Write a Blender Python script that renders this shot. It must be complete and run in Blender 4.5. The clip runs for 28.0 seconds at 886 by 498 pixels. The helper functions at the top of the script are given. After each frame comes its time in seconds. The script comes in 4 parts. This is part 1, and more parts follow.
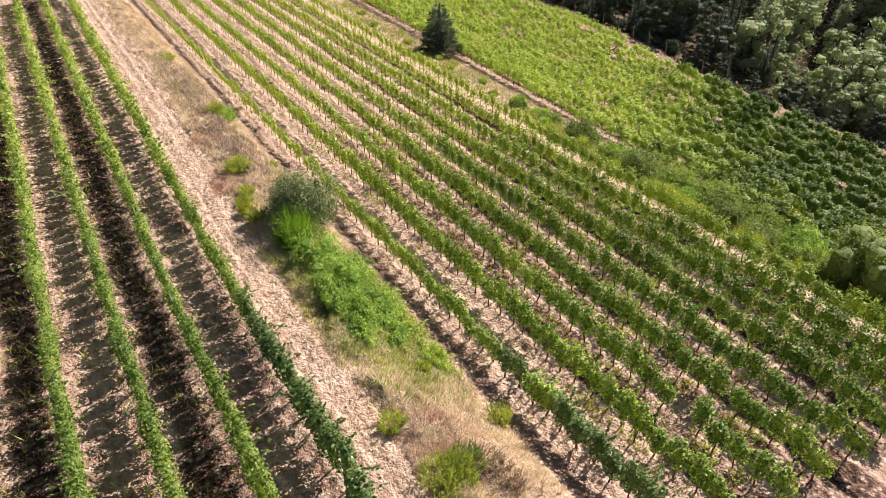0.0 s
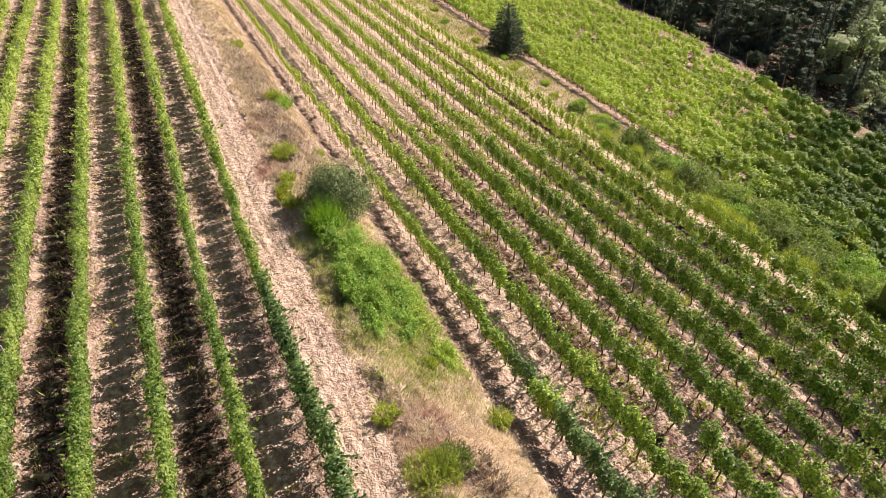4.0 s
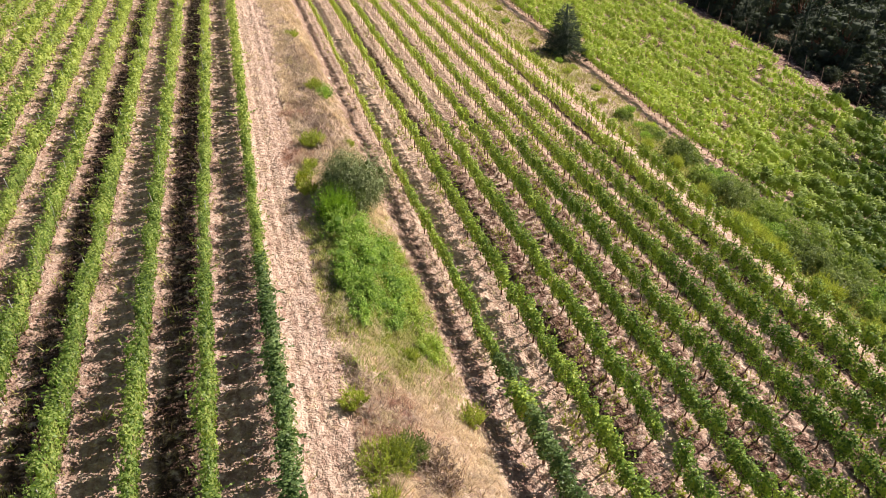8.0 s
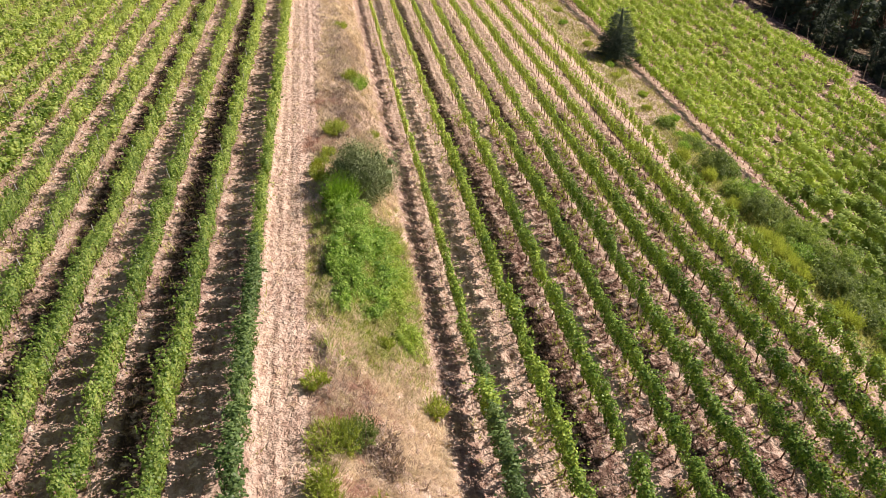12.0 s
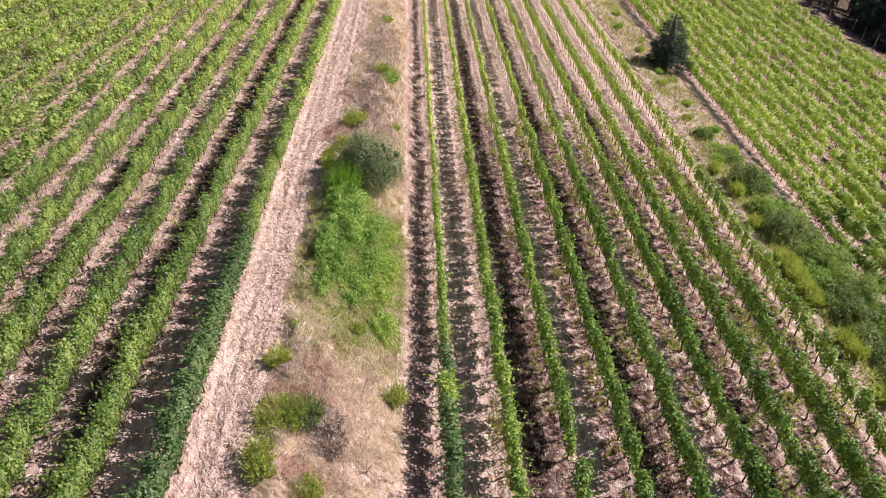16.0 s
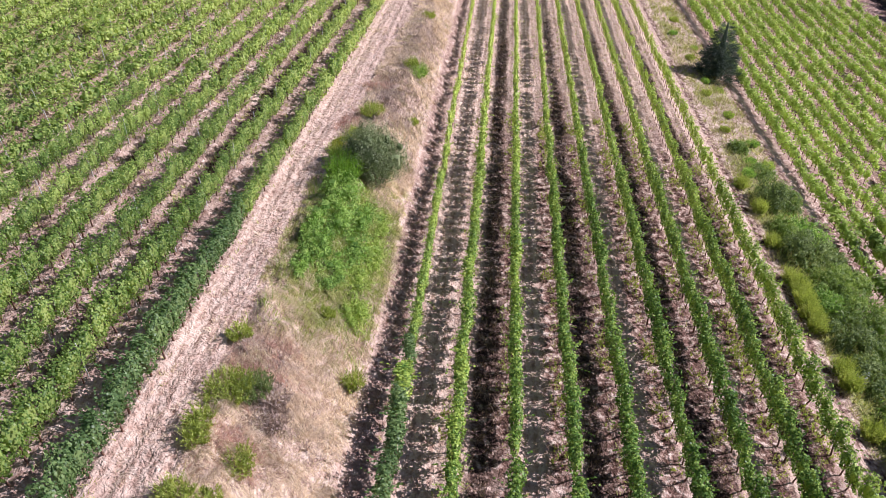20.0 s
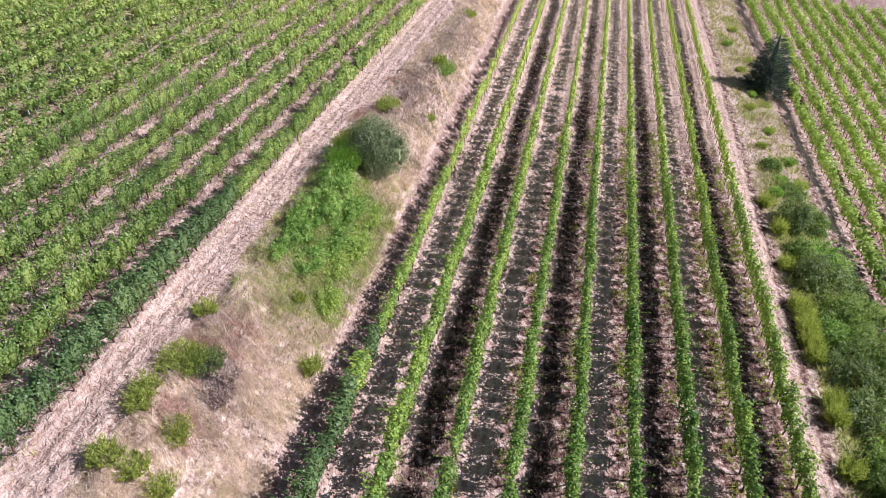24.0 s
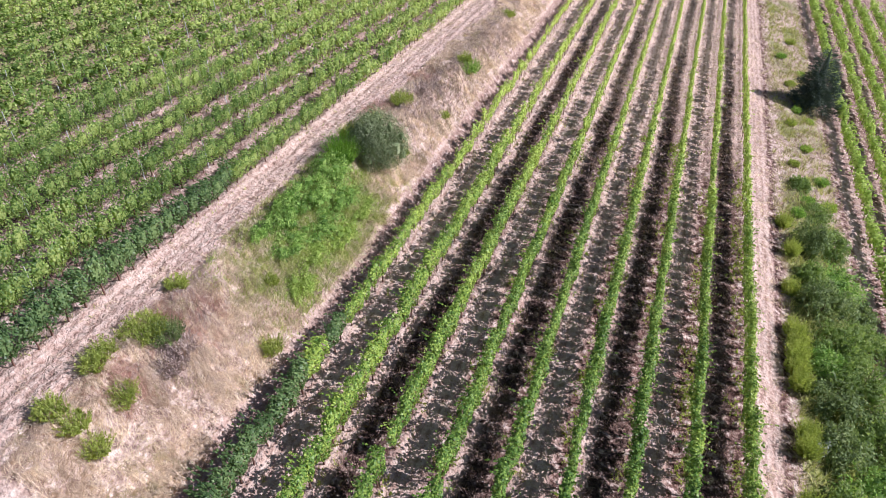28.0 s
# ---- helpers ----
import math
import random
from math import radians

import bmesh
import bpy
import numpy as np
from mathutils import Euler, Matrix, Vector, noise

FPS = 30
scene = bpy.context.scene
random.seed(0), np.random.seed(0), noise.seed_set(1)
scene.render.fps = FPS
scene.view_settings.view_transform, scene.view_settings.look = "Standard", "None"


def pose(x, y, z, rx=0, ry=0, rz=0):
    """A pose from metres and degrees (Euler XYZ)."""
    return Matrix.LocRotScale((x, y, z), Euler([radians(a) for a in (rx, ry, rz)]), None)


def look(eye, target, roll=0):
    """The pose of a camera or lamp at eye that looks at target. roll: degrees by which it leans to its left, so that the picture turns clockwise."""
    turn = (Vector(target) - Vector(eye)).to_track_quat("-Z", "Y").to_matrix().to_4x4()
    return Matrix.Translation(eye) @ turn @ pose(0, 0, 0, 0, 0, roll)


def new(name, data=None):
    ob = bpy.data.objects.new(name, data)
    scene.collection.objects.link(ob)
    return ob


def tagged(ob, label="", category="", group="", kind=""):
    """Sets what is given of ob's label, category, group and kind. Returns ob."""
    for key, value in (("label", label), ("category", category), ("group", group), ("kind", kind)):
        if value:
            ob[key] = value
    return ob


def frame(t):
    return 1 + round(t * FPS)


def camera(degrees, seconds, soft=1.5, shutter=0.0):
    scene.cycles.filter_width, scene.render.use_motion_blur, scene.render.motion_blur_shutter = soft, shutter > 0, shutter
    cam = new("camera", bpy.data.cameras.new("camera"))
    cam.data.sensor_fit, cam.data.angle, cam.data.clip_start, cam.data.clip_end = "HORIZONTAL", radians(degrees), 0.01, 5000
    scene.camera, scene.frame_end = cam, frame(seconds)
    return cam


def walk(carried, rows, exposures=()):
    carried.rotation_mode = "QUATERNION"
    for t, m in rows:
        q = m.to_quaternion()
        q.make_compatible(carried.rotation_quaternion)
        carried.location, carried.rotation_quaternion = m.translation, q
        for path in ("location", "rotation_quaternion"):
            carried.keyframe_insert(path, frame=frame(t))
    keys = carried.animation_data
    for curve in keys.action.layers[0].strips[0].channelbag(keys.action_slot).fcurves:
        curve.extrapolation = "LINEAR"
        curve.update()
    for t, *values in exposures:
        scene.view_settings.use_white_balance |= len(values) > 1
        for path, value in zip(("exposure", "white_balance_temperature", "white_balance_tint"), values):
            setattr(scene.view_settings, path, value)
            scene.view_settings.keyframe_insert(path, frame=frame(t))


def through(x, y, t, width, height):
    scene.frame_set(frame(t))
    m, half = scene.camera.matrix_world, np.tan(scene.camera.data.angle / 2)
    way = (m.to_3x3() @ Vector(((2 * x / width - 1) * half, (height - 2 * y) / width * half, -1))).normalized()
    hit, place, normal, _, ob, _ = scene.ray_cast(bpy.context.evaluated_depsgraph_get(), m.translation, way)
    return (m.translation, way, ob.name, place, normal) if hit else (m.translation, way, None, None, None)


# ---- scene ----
cam = camera(63.92, 28.0, soft=0.6)
# the flight: seconds, x, y, z, degrees below the horizon, degrees turned to the left
PATH = [
    (0.0, -13.715, -24.687, 23.719, 36.862, -31.382),
    (1.0, -13.367, -24.870, 23.737, 36.939, -29.520),
    (2.0, -12.891, -25.155, 23.765, 36.979, -27.668),
    (3.0, -12.315, -25.496, 23.786, 36.999, -25.826),
    (4.0, -11.662, -25.864, 23.794, 37.008, -23.993),
    (5.0, -10.950, -26.240, 23.790, 37.014, -22.168),
    (6.0, -10.190, -26.611, 23.778, 37.022, -20.349),
    (7.0, -9.393, -26.972, 23.763, 37.036, -18.536),
    (8.0, -8.565, -27.321, 23.753, 37.055, -16.726),
    (9.0, -7.709, -27.656, 23.750, 37.081, -14.920),
    (10.0, -6.827, -27.978, 23.759, 37.114, -13.115),
    (11.0, -5.920, -28.286, 23.780, 37.151, -11.312),
    (12.0, -4.987, -28.577, 23.812, 37.192, -9.510),
    (13.0, -4.027, -28.848, 23.852, 37.235, -7.708),
    (14.0, -3.042, -29.096, 23.896, 37.278, -5.906),
    (15.0, -2.031, -29.317, 23.938, 37.321, -4.106),
    (16.0, -0.996, -29.503, 23.974, 37.360, -2.307),
    (17.0, 0.061, -29.651, 23.999, 37.394, -0.509),
    (18.0, 1.137, -29.756, 24.012, 37.423, 1.287),
    (19.0, 2.227, -29.814, 24.011, 37.444, 3.079),
    (20.0, 3.327, -29.823, 23.997, 37.458, 4.869),
    (21.0, 4.432, -29.783, 23.974, 37.464, 6.654),
    (22.0, 5.537, -29.696, 23.948, 37.464, 8.436),
    (23.0, 6.638, -29.565, 23.926, 37.460, 10.213),
    (24.0, 7.736, -29.396, 23.915, 37.455, 11.987),
    (25.0, 8.833, -29.195, 23.921, 37.458, 13.758),
    (26.0, 9.937, -28.971, 23.948, 37.477, 15.527),
    (27.0, 11.063, -28.728, 23.993, 37.526, 17.297),
    (28.0, 12.234, -28.470, 24.042, 37.624, 19.070),
]
walk(cam, [(t, pose(x, y, z, 90 - down, 0, turn)) for t, x, y, z, down, turn in PATH],
     exposures=[(0.0, 0.60, 7050, 18), (12.0, 0.43, 7050, 21), (15.0, 0.39, 6400, 25), (20.0, 0.38, 5780, 26), (28.0, 0.34, 5580, 25)])

# ---- world, sun, exposure ----
SUN_AZ, SUN_EL = 12.0, 38.0            # degrees from +x towards +y, and above the horizon
to_sun = Vector((math.cos(radians(SUN_AZ)) * math.cos(radians(SUN_EL)),
                 math.sin(radians(SUN_AZ)) * math.cos(radians(SUN_EL)), math.sin(radians(SUN_EL))))
world = bpy.data.worlds.new("sky")
scene.world = world
world.use_nodes = True
wn = world.node_tree
sky = wn.nodes.new("ShaderNodeTexSky")
sky.sky_type, sky.sun_disc = "NISHITA", False
sky.sun_elevation, sky.sun_rotation = radians(SUN_EL), radians(90 - SUN_AZ)
wn.links.new(sky.outputs[0], wn.nodes["Background"].inputs[0])
wn.nodes["Background"].inputs[1].default_value = 0.046
lamp = bpy.data.lights.new("sun", "SUN")
lamp.energy, lamp.angle, lamp.color = 5.0, radians(0.53), (1.0, 0.95, 0.86)
sun = new("sun", lamp)
sun.matrix_world = look((0, 0, 60), Vector((0, 0, 60)) - to_sun)

rng = np.random.default_rng(7)


# ---- node helpers ----
def material(name, rough=0.85, spec=0.3):
    m = bpy.data.materials.new(name)
    m.use_nodes = True
    b = m.node_tree.nodes["Principled BSDF"]
    b.inputs["Roughness"].default_value = rough
    b.inputs["Specular IOR Level"].default_value = spec
    return m, m.node_tree, b


def ramp(nt, fac, stops):
    r = nt.nodes.new("ShaderNodeValToRGB")
    e = r.color_ramp.elements
    while len(e) < len(stops):
        e.new(0.5)
    for k, (p, c) in zip(e, stops):
        k.position, k.color = p, (*c, 1)
    nt.links.new(fac, r.inputs[0])
    return r.outputs[0]


def noise_tex(nt, scale, detail=4.0, rough=0.6, coord=None):
    n = nt.nodes.new("ShaderNodeTexNoise")
    n.inputs["Scale"].default_value, n.inputs["Detail"].default_value = scale, detail
    n.inputs["Roughness"].default_value = rough
    if coord is not None:
        nt.links.new(coord, n.inputs["Vector"])
    return n.outputs[0]


def mix(nt, fac, a, b, mode="MIX"):
    m = nt.nodes.new("ShaderNodeMix")
    m.data_type, m.blend_type = "RGBA", mode
    for socket, v in ((m.inputs[0], fac), (m.inputs[6], a), (m.inputs[7], b)):
        if isinstance(v, (int, float)):
            socket.default_value = v
        elif isinstance(v, tuple):
            socket.default_value = (*v, 1)
        else:
            nt.links.new(v, socket)
    return m.outputs[2]


def maths(nt, op, a, b=0.0, clamp=False):
    m = nt.nodes.new("ShaderNodeMath")
    m.operation, m.use_clamp = op, clamp
    for socket, v in ((m.inputs[0], a), (m.inputs[1], b)):
        if isinstance(v, (int, float)):
            socket.default_value = v
        else:
            nt.links.new(v, socket)
    return m.outputs[0]


def position(nt):
    return nt.nodes.new("ShaderNodeNewGeometry").outputs["Position"]


def bump(nt, b, height, strength, distance):
    n = nt.nodes.new("ShaderNodeBump")
    n.inputs["Strength"].default_value, n.inputs["Distance"].default_value = strength, distance
    nt.links.new(height, n.inputs["Height"])
    nt.links.new(n.outputs[0], b.inputs["Normal"])


def leaf_material(name, dark, mid, light, through=0.35, rough=0.5, patch=0.25, uphill=0.0, west=0.0, vary=0.62, tint=(1.55, 1.6, 0.8), later=None):
    """Leaves: each leaf has its own tone, patches of plants differ, light shines through."""
    m, nt, b = material(name, rough, 0.25)
    geo = nt.nodes.new("ShaderNodeNewGeometry")
    n = noise_tex(nt, patch, 3.0, 0.6, geo.outputs["Position"])
    f = maths(nt, "ADD", maths(nt, "MULTIPLY", geo.outputs["Random Per Island"], vary), maths(nt, "MULTIPLY", n, 0.75))
    f = maths(nt, "ADD", f, (0.62 - vary) / 2)
    if uphill:      # thinner, yellower growth towards the far end of the rows and in the westernmost rows
        xyz = nt.nodes.new("ShaderNodeSeparateXYZ")
        nt.links.new(geo.outputs["Position"], xyz.inputs[0])
        far = maths(nt, "MULTIPLY", maths(nt, "ADD", xyz.outputs[1], 4.0), 1 / 36, True)
        f = maths(nt, "ADD", f, maths(nt, "MULTIPLY", far, uphill))
        side = maths(nt, "MULTIPLY", maths(nt, "SUBTRACT", 9.0, xyz.outputs[0]), 1 / 12, True)
        f = maths(nt, "ADD", f, maths(nt, "MULTIPLY", side, west))
        east = maths(nt, "MULTIPLY", maths(nt, "SUBTRACT", xyz.outputs[0], 12.0), 1 / 7, True)
        f = maths(nt, "ADD", f, maths(nt, "MULTIPLY", east, 0.12))
    c = ramp(nt, maths(nt, "SUBTRACT", f, 0.18), [(0.12, dark), (0.5, mid), (0.9, light)])
    if later:       # leaves turn yellow up the outer slope, little by little
        xyz = nt.nodes.new("ShaderNodeSeparateXYZ")
        nt.links.new(geo.outputs["Position"], xyz.inputs[0])
        up = maths(nt, "ADD", maths(nt, "SUBTRACT", xyz.outputs[1], maths(nt, "MULTIPLY", xyz.outputs[0], 0.95)), 19.6)
        up = maths(nt, "ADD", maths(nt, "MULTIPLY", up, 1 / 18), maths(nt, "SUBTRACT", maths(nt, "MULTIPLY", n, 2.2), 0.45))
        c = mix(nt, maths(nt, "MULTIPLY", up, 1.0, True), c, ramp(nt, maths(nt, "SUBTRACT", f, 0.18), [(0.12, later[0]), (0.5, later[1]), (0.9, later[2])]))
    nt.links.new(c, b.inputs["Base Color"])
    t = nt.nodes.new("ShaderNodeBsdfTranslucent")
    nt.links.new(mix(nt, 1.0, c, tint, "MULTIPLY"), t.inputs[0])
    s = nt.nodes.new("ShaderNodeMixShader")
    s.inputs[0].default_value = through
    nt.links.new(b.outputs[0], s.inputs[1])
    nt.links.new(t.outputs[0], s.inputs[2])
    nt.links.new(s.outputs[0], nt.nodes["Material Output"].inputs[0])
    return m


# ---- materials ----
VINE = leaf_material("vine_leaf", (0.034, 0.09, 0.019), (0.135, 0.255, 0.045), (0.46, 0.58, 0.115), 0.23, 0.42, 0.3, 0.4, 0.16, 0.5, (1.75, 1.55, 0.95))
VINE_BLUE = leaf_material("vine_leaf_sprayed", (0.04, 0.085, 0.03), (0.112, 0.19, 0.066), (0.29, 0.39, 0.145), 0.28, 0.4, 0.3, 0.3, 0.0, 0.45)
VINE_UPPER = leaf_material("vine_leaf_upper", (0.05, 0.105, 0.03), (0.185, 0.29, 0.07), (0.5, 0.58, 0.19), 0.45, 0.42, 0.3, 0.3, 0.0, 0.55, (1.5, 1.5, 0.95))
VINE_OUTER = leaf_material("vine_leaf_outer", (0.04, 0.09, 0.019), (0.115, 0.205, 0.045), (0.33, 0.44, 0.11), 0.45, 0.5, 0.3, 0.0, 0.0, 0.45, (1.45, 1.45, 0.95),
                           ((0.18, 0.27, 0.055), (0.42, 0.54, 0.13), (0.7, 0.77, 0.3)))
OLIVE = leaf_material("olive_leaf", (0.085, 0.12, 0.05), (0.225, 0.285, 0.13), (0.44, 0.49, 0.29), 0.22, 0.45, 0.8)
BRIGHT = leaf_material("broom_leaf", (0.05, 0.13, 0.018), (0.15, 0.29, 0.035), (0.32, 0.48, 0.075), 0.42, 0.5, 0.9)
BRAMBLE = leaf_material("bramble_leaf", (0.075, 0.16, 0.032), (0.27, 0.42, 0.095), (0.6, 0.71, 0.23), 0.42, 0.5, 0.8, 0.0, 0.0, 0.55, (1.35, 1.5, 0.8))
SCRUB = leaf_material("scrub_leaf", (0.06, 0.095, 0.038), (0.18, 0.245, 0.09), (0.4, 0.46, 0.2), 0.35, 0.6, 0.9, 0.0, 0.0, 0.45)
THICKET = leaf_material("thicket_leaf", (0.06, 0.11, 0.03), (0.2, 0.285, 0.08), (0.46, 0.53, 0.2), 0.45, 0.55, 0.7, 0.0, 0.0, 0.35)
WEED = leaf_material("weed_leaf", (0.13, 0.17, 0.035), (0.33, 0.39, 0.09), (0.6, 0.62, 0.21), 0.42, 0.6, 1.2, 0.0, 0.0, 0.45)
YELLOW = leaf_material("yellow_leaf", (0.12, 0.16, 0.02), (0.25, 0.28, 0.03), (0.4, 0.38, 0.06), 0.4, 0.6, 0.9)
NEEDLE = leaf_material("conifer_needles", (0.03, 0.05, 0.04), (0.072, 0.105, 0.078), (0.16, 0.205, 0.145), 0.15, 0.6, 0.5)
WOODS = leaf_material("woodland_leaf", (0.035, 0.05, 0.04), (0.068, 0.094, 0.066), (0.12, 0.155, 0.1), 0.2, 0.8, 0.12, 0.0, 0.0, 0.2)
# lighter copy of the woodland leaf: sunlight put into the colour
WOODS_LIT = leaf_material("sunlit_woodland_leaf", (0.14, 0.18, 0.11), (0.36, 0.42, 0.24), (0.62, 0.67, 0.45), 0.5, 0.6, 0.12, 0.0, 0.0, 0.4, (1.25, 1.3, 1.1))
STRAW = leaf_material("dry_grass", (0.3, 0.21, 0.155), (0.63, 0.5, 0.395), (0.9, 0.8, 0.67), 0.3, 0.8, 0.5)
GREENGRASS = leaf_material("half_green_grass", (0.2, 0.22, 0.065), (0.42, 0.43, 0.15), (0.64, 0.6, 0.31), 0.35, 0.7, 0.6)
FRESH = leaf_material("fresh_grass", (0.14, 0.22, 0.04), (0.34, 0.46, 0.1), (0.58, 0.63, 0.21), 0.42, 0.6, 0.8)
MAUVE = leaf_material("dead_weed", (0.19, 0.135, 0.12), (0.42, 0.325, 0.295), (0.64, 0.54, 0.5), 0.2, 0.8, 0.6)
LITTER = leaf_material("leaf_litter", (0.13, 0.07, 0.05), (0.34, 0.22, 0.165), (0.62, 0.47, 0.39), 0.15, 0.9, 0.6)
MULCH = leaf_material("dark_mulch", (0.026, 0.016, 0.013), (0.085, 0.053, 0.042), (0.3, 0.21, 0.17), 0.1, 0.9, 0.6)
RUST = leaf_material("rusty_dead_weed", (0.2, 0.095, 0.07), (0.42, 0.235, 0.18), (0.62, 0.42, 0.33), 0.2, 0.8, 0.6)
FLAKE = leaf_material("bleached_leaf", (0.5, 0.42, 0.38), (0.72, 0.64, 0.59), (0.88, 0.82, 0.78), 0.1, 0.8, 0.6)
DULL = leaf_material("dull_dry_grass", (0.17, 0.14, 0.075), (0.36, 0.31, 0.17), (0.58, 0.5, 0.33), 0.3, 0.8, 0.5)
SILVER = leaf_material("silver_leaf", (0.25, 0.27, 0.26), (0.4, 0.42, 0.4), (0.55, 0.56, 0.54), 0.2, 0.5, 0.8)

BARK, nt, b = material("vine_bark", 0.9, 0.2)
nt.links.new(ramp(nt, noise_tex(nt, 14.0, 5.0, 0.7, position(nt)), [(0.3, (0.085, 0.045, 0.032)), (0.7, (0.24, 0.135, 0.095))]), b.inputs["Base Color"])
bump(nt, b, noise_tex(nt, 40.0, 4.0, 0.7, position(nt)), 0.6, 0.02)
STEEL, nt, b = material("galvanised_steel", 0.45, 0.5)
b.inputs["Metallic"].default_value = 0.25
nt.links.new(ramp(nt, noise_tex(nt, 9.0, 4.0, 0.6, position(nt)), [(0.3, (0.5, 0.5, 0.48)), (0.7, (0.72, 0.72, 0.7))]), b.inputs["Base Color"])
STAKE, nt, b = material("weathered_wood", 0.85, 0.2)
nt.links.new(ramp(nt, noise_tex(nt, 12.0, 5.0, 0.7, position(nt)), [(0.3, (0.24, 0.19, 0.14)), (0.7, (0.46, 0.39, 0.31))]), b.inputs["Base Color"])
CLOD, nt, b = material("soil_clod", 0.95, 0.1)
g = nt.nodes.new("ShaderNodeNewGeometry")
nt.links.new(ramp(nt, g.outputs["Random Per Island"], [(0.0, (0.36, 0.245, 0.195)), (0.5, (0.5, 0.365, 0.295)), (1.0, (0.62, 0.475, 0.39))]), b.inputs["Base Color"])

# the ground: pale stony soil, dark tilled strips, dry turf, green turf, by where each lies
GROUND, nt, b = material("ground", 0.95, 0.12)
pos = position(nt)


def zone(name):
    a = nt.nodes.new("ShaderNodeAttribute")
    a.attribute_name = name
    return a.outputs["Fac"]


big = noise_tex(nt, 0.35, 4.0, 0.6, pos)
clods = noise_tex(nt, 3.0, 3.0, 0.6, pos)
fine = noise_tex(nt, 13.0, 5.0, 0.7, pos)
stretch = nt.nodes.new("ShaderNodeVectorMath")
stretch.operation = "MULTIPLY"
stretch.inputs[1].default_value = (4.5, 2.6, 1.0)
nt.links.new(pos, stretch.inputs[0])
streak = noise_tex(nt, 1.0, 5.0, 0.7, stretch.outputs[0])
split = nt.nodes.new("ShaderNodeSeparateXYZ")
nt.links.new(pos, split.inputs[0])
furrow = maths(nt, "SINE", maths(nt, "ADD", maths(nt, "MULTIPLY", split.outputs[0], 15.0), maths(nt, "MULTIPLY", big, 6.0)))
streak = maths(nt, "ADD", streak, maths(nt, "MULTIPLY", furrow, 0.06))
grain = maths(nt, "ADD", maths(nt, "MULTIPLY", clods, 0.8), maths(nt, "MULTIPLY", fine, 0.2))
pale = ramp(nt, grain, [(0.33, (0.28, 0.175, 0.138)), (0.44, (0.47, 0.325, 0.262)), (0.52, (0.62, 0.465, 0.39)), (0.66, (0.75, 0.605, 0.52))])
# streaks also darken the colour, as shading in the pits between lumps
pale = mix(nt, 0.7, pale, ramp(nt, streak, [(0.38, (0.38, 0.255, 0.2)), (0.465, (0.66, 0.495, 0.41)), (0.6, (0.78, 0.64, 0.55))]))
pale = mix(nt, 1.0, pale, ramp(nt, big, [(0.3, (0.82, 0.78, 0.76)), (0.7, (1.1, 1.06, 1.02))]), "MULTIPLY")
tilled = ramp(nt, grain, [(0.36, (0.026, 0.016, 0.014)), (0.48, (0.08, 0.049, 0.04)), (0.55, (0.2, 0.13, 0.105)), (0.63, (0.56, 0.43, 0.365))])
turf = ramp(nt, grain, [(0.34, (0.22, 0.14, 0.108)), (0.48, (0.52, 0.385, 0.31)), (0.64, (0.8, 0.665, 0.56))])
green = ramp(nt, grain, [(0.33, (0.085, 0.1, 0.026)), (0.5, (0.22, 0.245, 0.07)), (0.66, (0.4, 0.38, 0.16))])
shift = maths(nt, "MULTIPLY", maths(nt, "SUBTRACT", grain, 0.5), 1.2)


def edge(name):
    return maths(nt, "SUBTRACT", maths(nt, "MULTIPLY", maths(nt, "ADD", zone(name), shift), 2.2), 0.6, True)


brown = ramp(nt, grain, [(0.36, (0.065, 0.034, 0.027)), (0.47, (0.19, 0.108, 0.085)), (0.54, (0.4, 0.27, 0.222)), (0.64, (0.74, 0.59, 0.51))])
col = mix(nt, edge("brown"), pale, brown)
col = mix(nt, edge("tilled"), col, tilled)
col = mix(nt, edge("turf"), col, turf)
col = mix(nt, edge("green"), col, green)
nt.links.new(mix(nt, 1.0, col, (0.945, 0.945, 0.93), "MULTIPLY"), b.inputs["Base Color"])


def lumps_tex(scale, coord):
    """Rounded lumps with cracks between them."""
    v = nt.nodes.new("ShaderNodeTexVoronoi")
    v.inputs["Scale"].default_value = scale
    nt.links.new(coord, v.inputs["Vector"])
    return maths(nt, "SUBTRACT", 0.75, v.outputs["Distance"])


wobble = nt.nodes.new("ShaderNodeTexNoise")
wobble.inputs["Scale"].default_value, wobble.inputs["Detail"].default_value = 2.5, 3.0
nt.links.new(pos, wobble.inputs["Vector"])
warped = nt.nodes.new("ShaderNodeVectorMath")
warped.operation = "MULTIPLY_ADD"
warped.inputs[1].default_value = (0.35, 0.35, 0.35)
nt.links.new(wobble.outputs["Color"], warped.inputs[0])
nt.links.new(pos, warped.inputs[2])
crumbs = maths(nt, "ADD", maths(nt, "MULTIPLY", lumps_tex(5.0, warped.outputs[0]), 0.4), maths(nt, "MULTIPLY", lumps_tex(12.0, warped.outputs[0]), 0.22))
bump(nt, b, maths(nt, "ADD", maths(nt, "ADD", grain, maths(nt, "MULTIPLY", streak, 0.15)), crumbs), 1.0, 0.19)


# ---- numbers for the land ----
def lattice(x, y, seed=0):
    """Smooth value noise, 0 to 1, one cell to the metre."""
    xi, yi = np.floor(x).astype(np.int64), np.floor(y).astype(np.int64)
    fx, fy = x - xi, y - yi
    fx, fy = fx * fx * (3 - 2 * fx), fy * fy * (3 - 2 * fy)

    def h(i, j):
        v = np.sin(i * 127.1 + j * 311.7 + seed * 74.7) * 43758.5453
        return v - np.floor(v)
    return (h(xi, yi) * (1 - fx) + h(xi + 1, yi) * fx) * (1 - fy) + (h(xi, yi + 1) * (1 - fx) + h(xi + 1, yi + 1) * fx) * fy


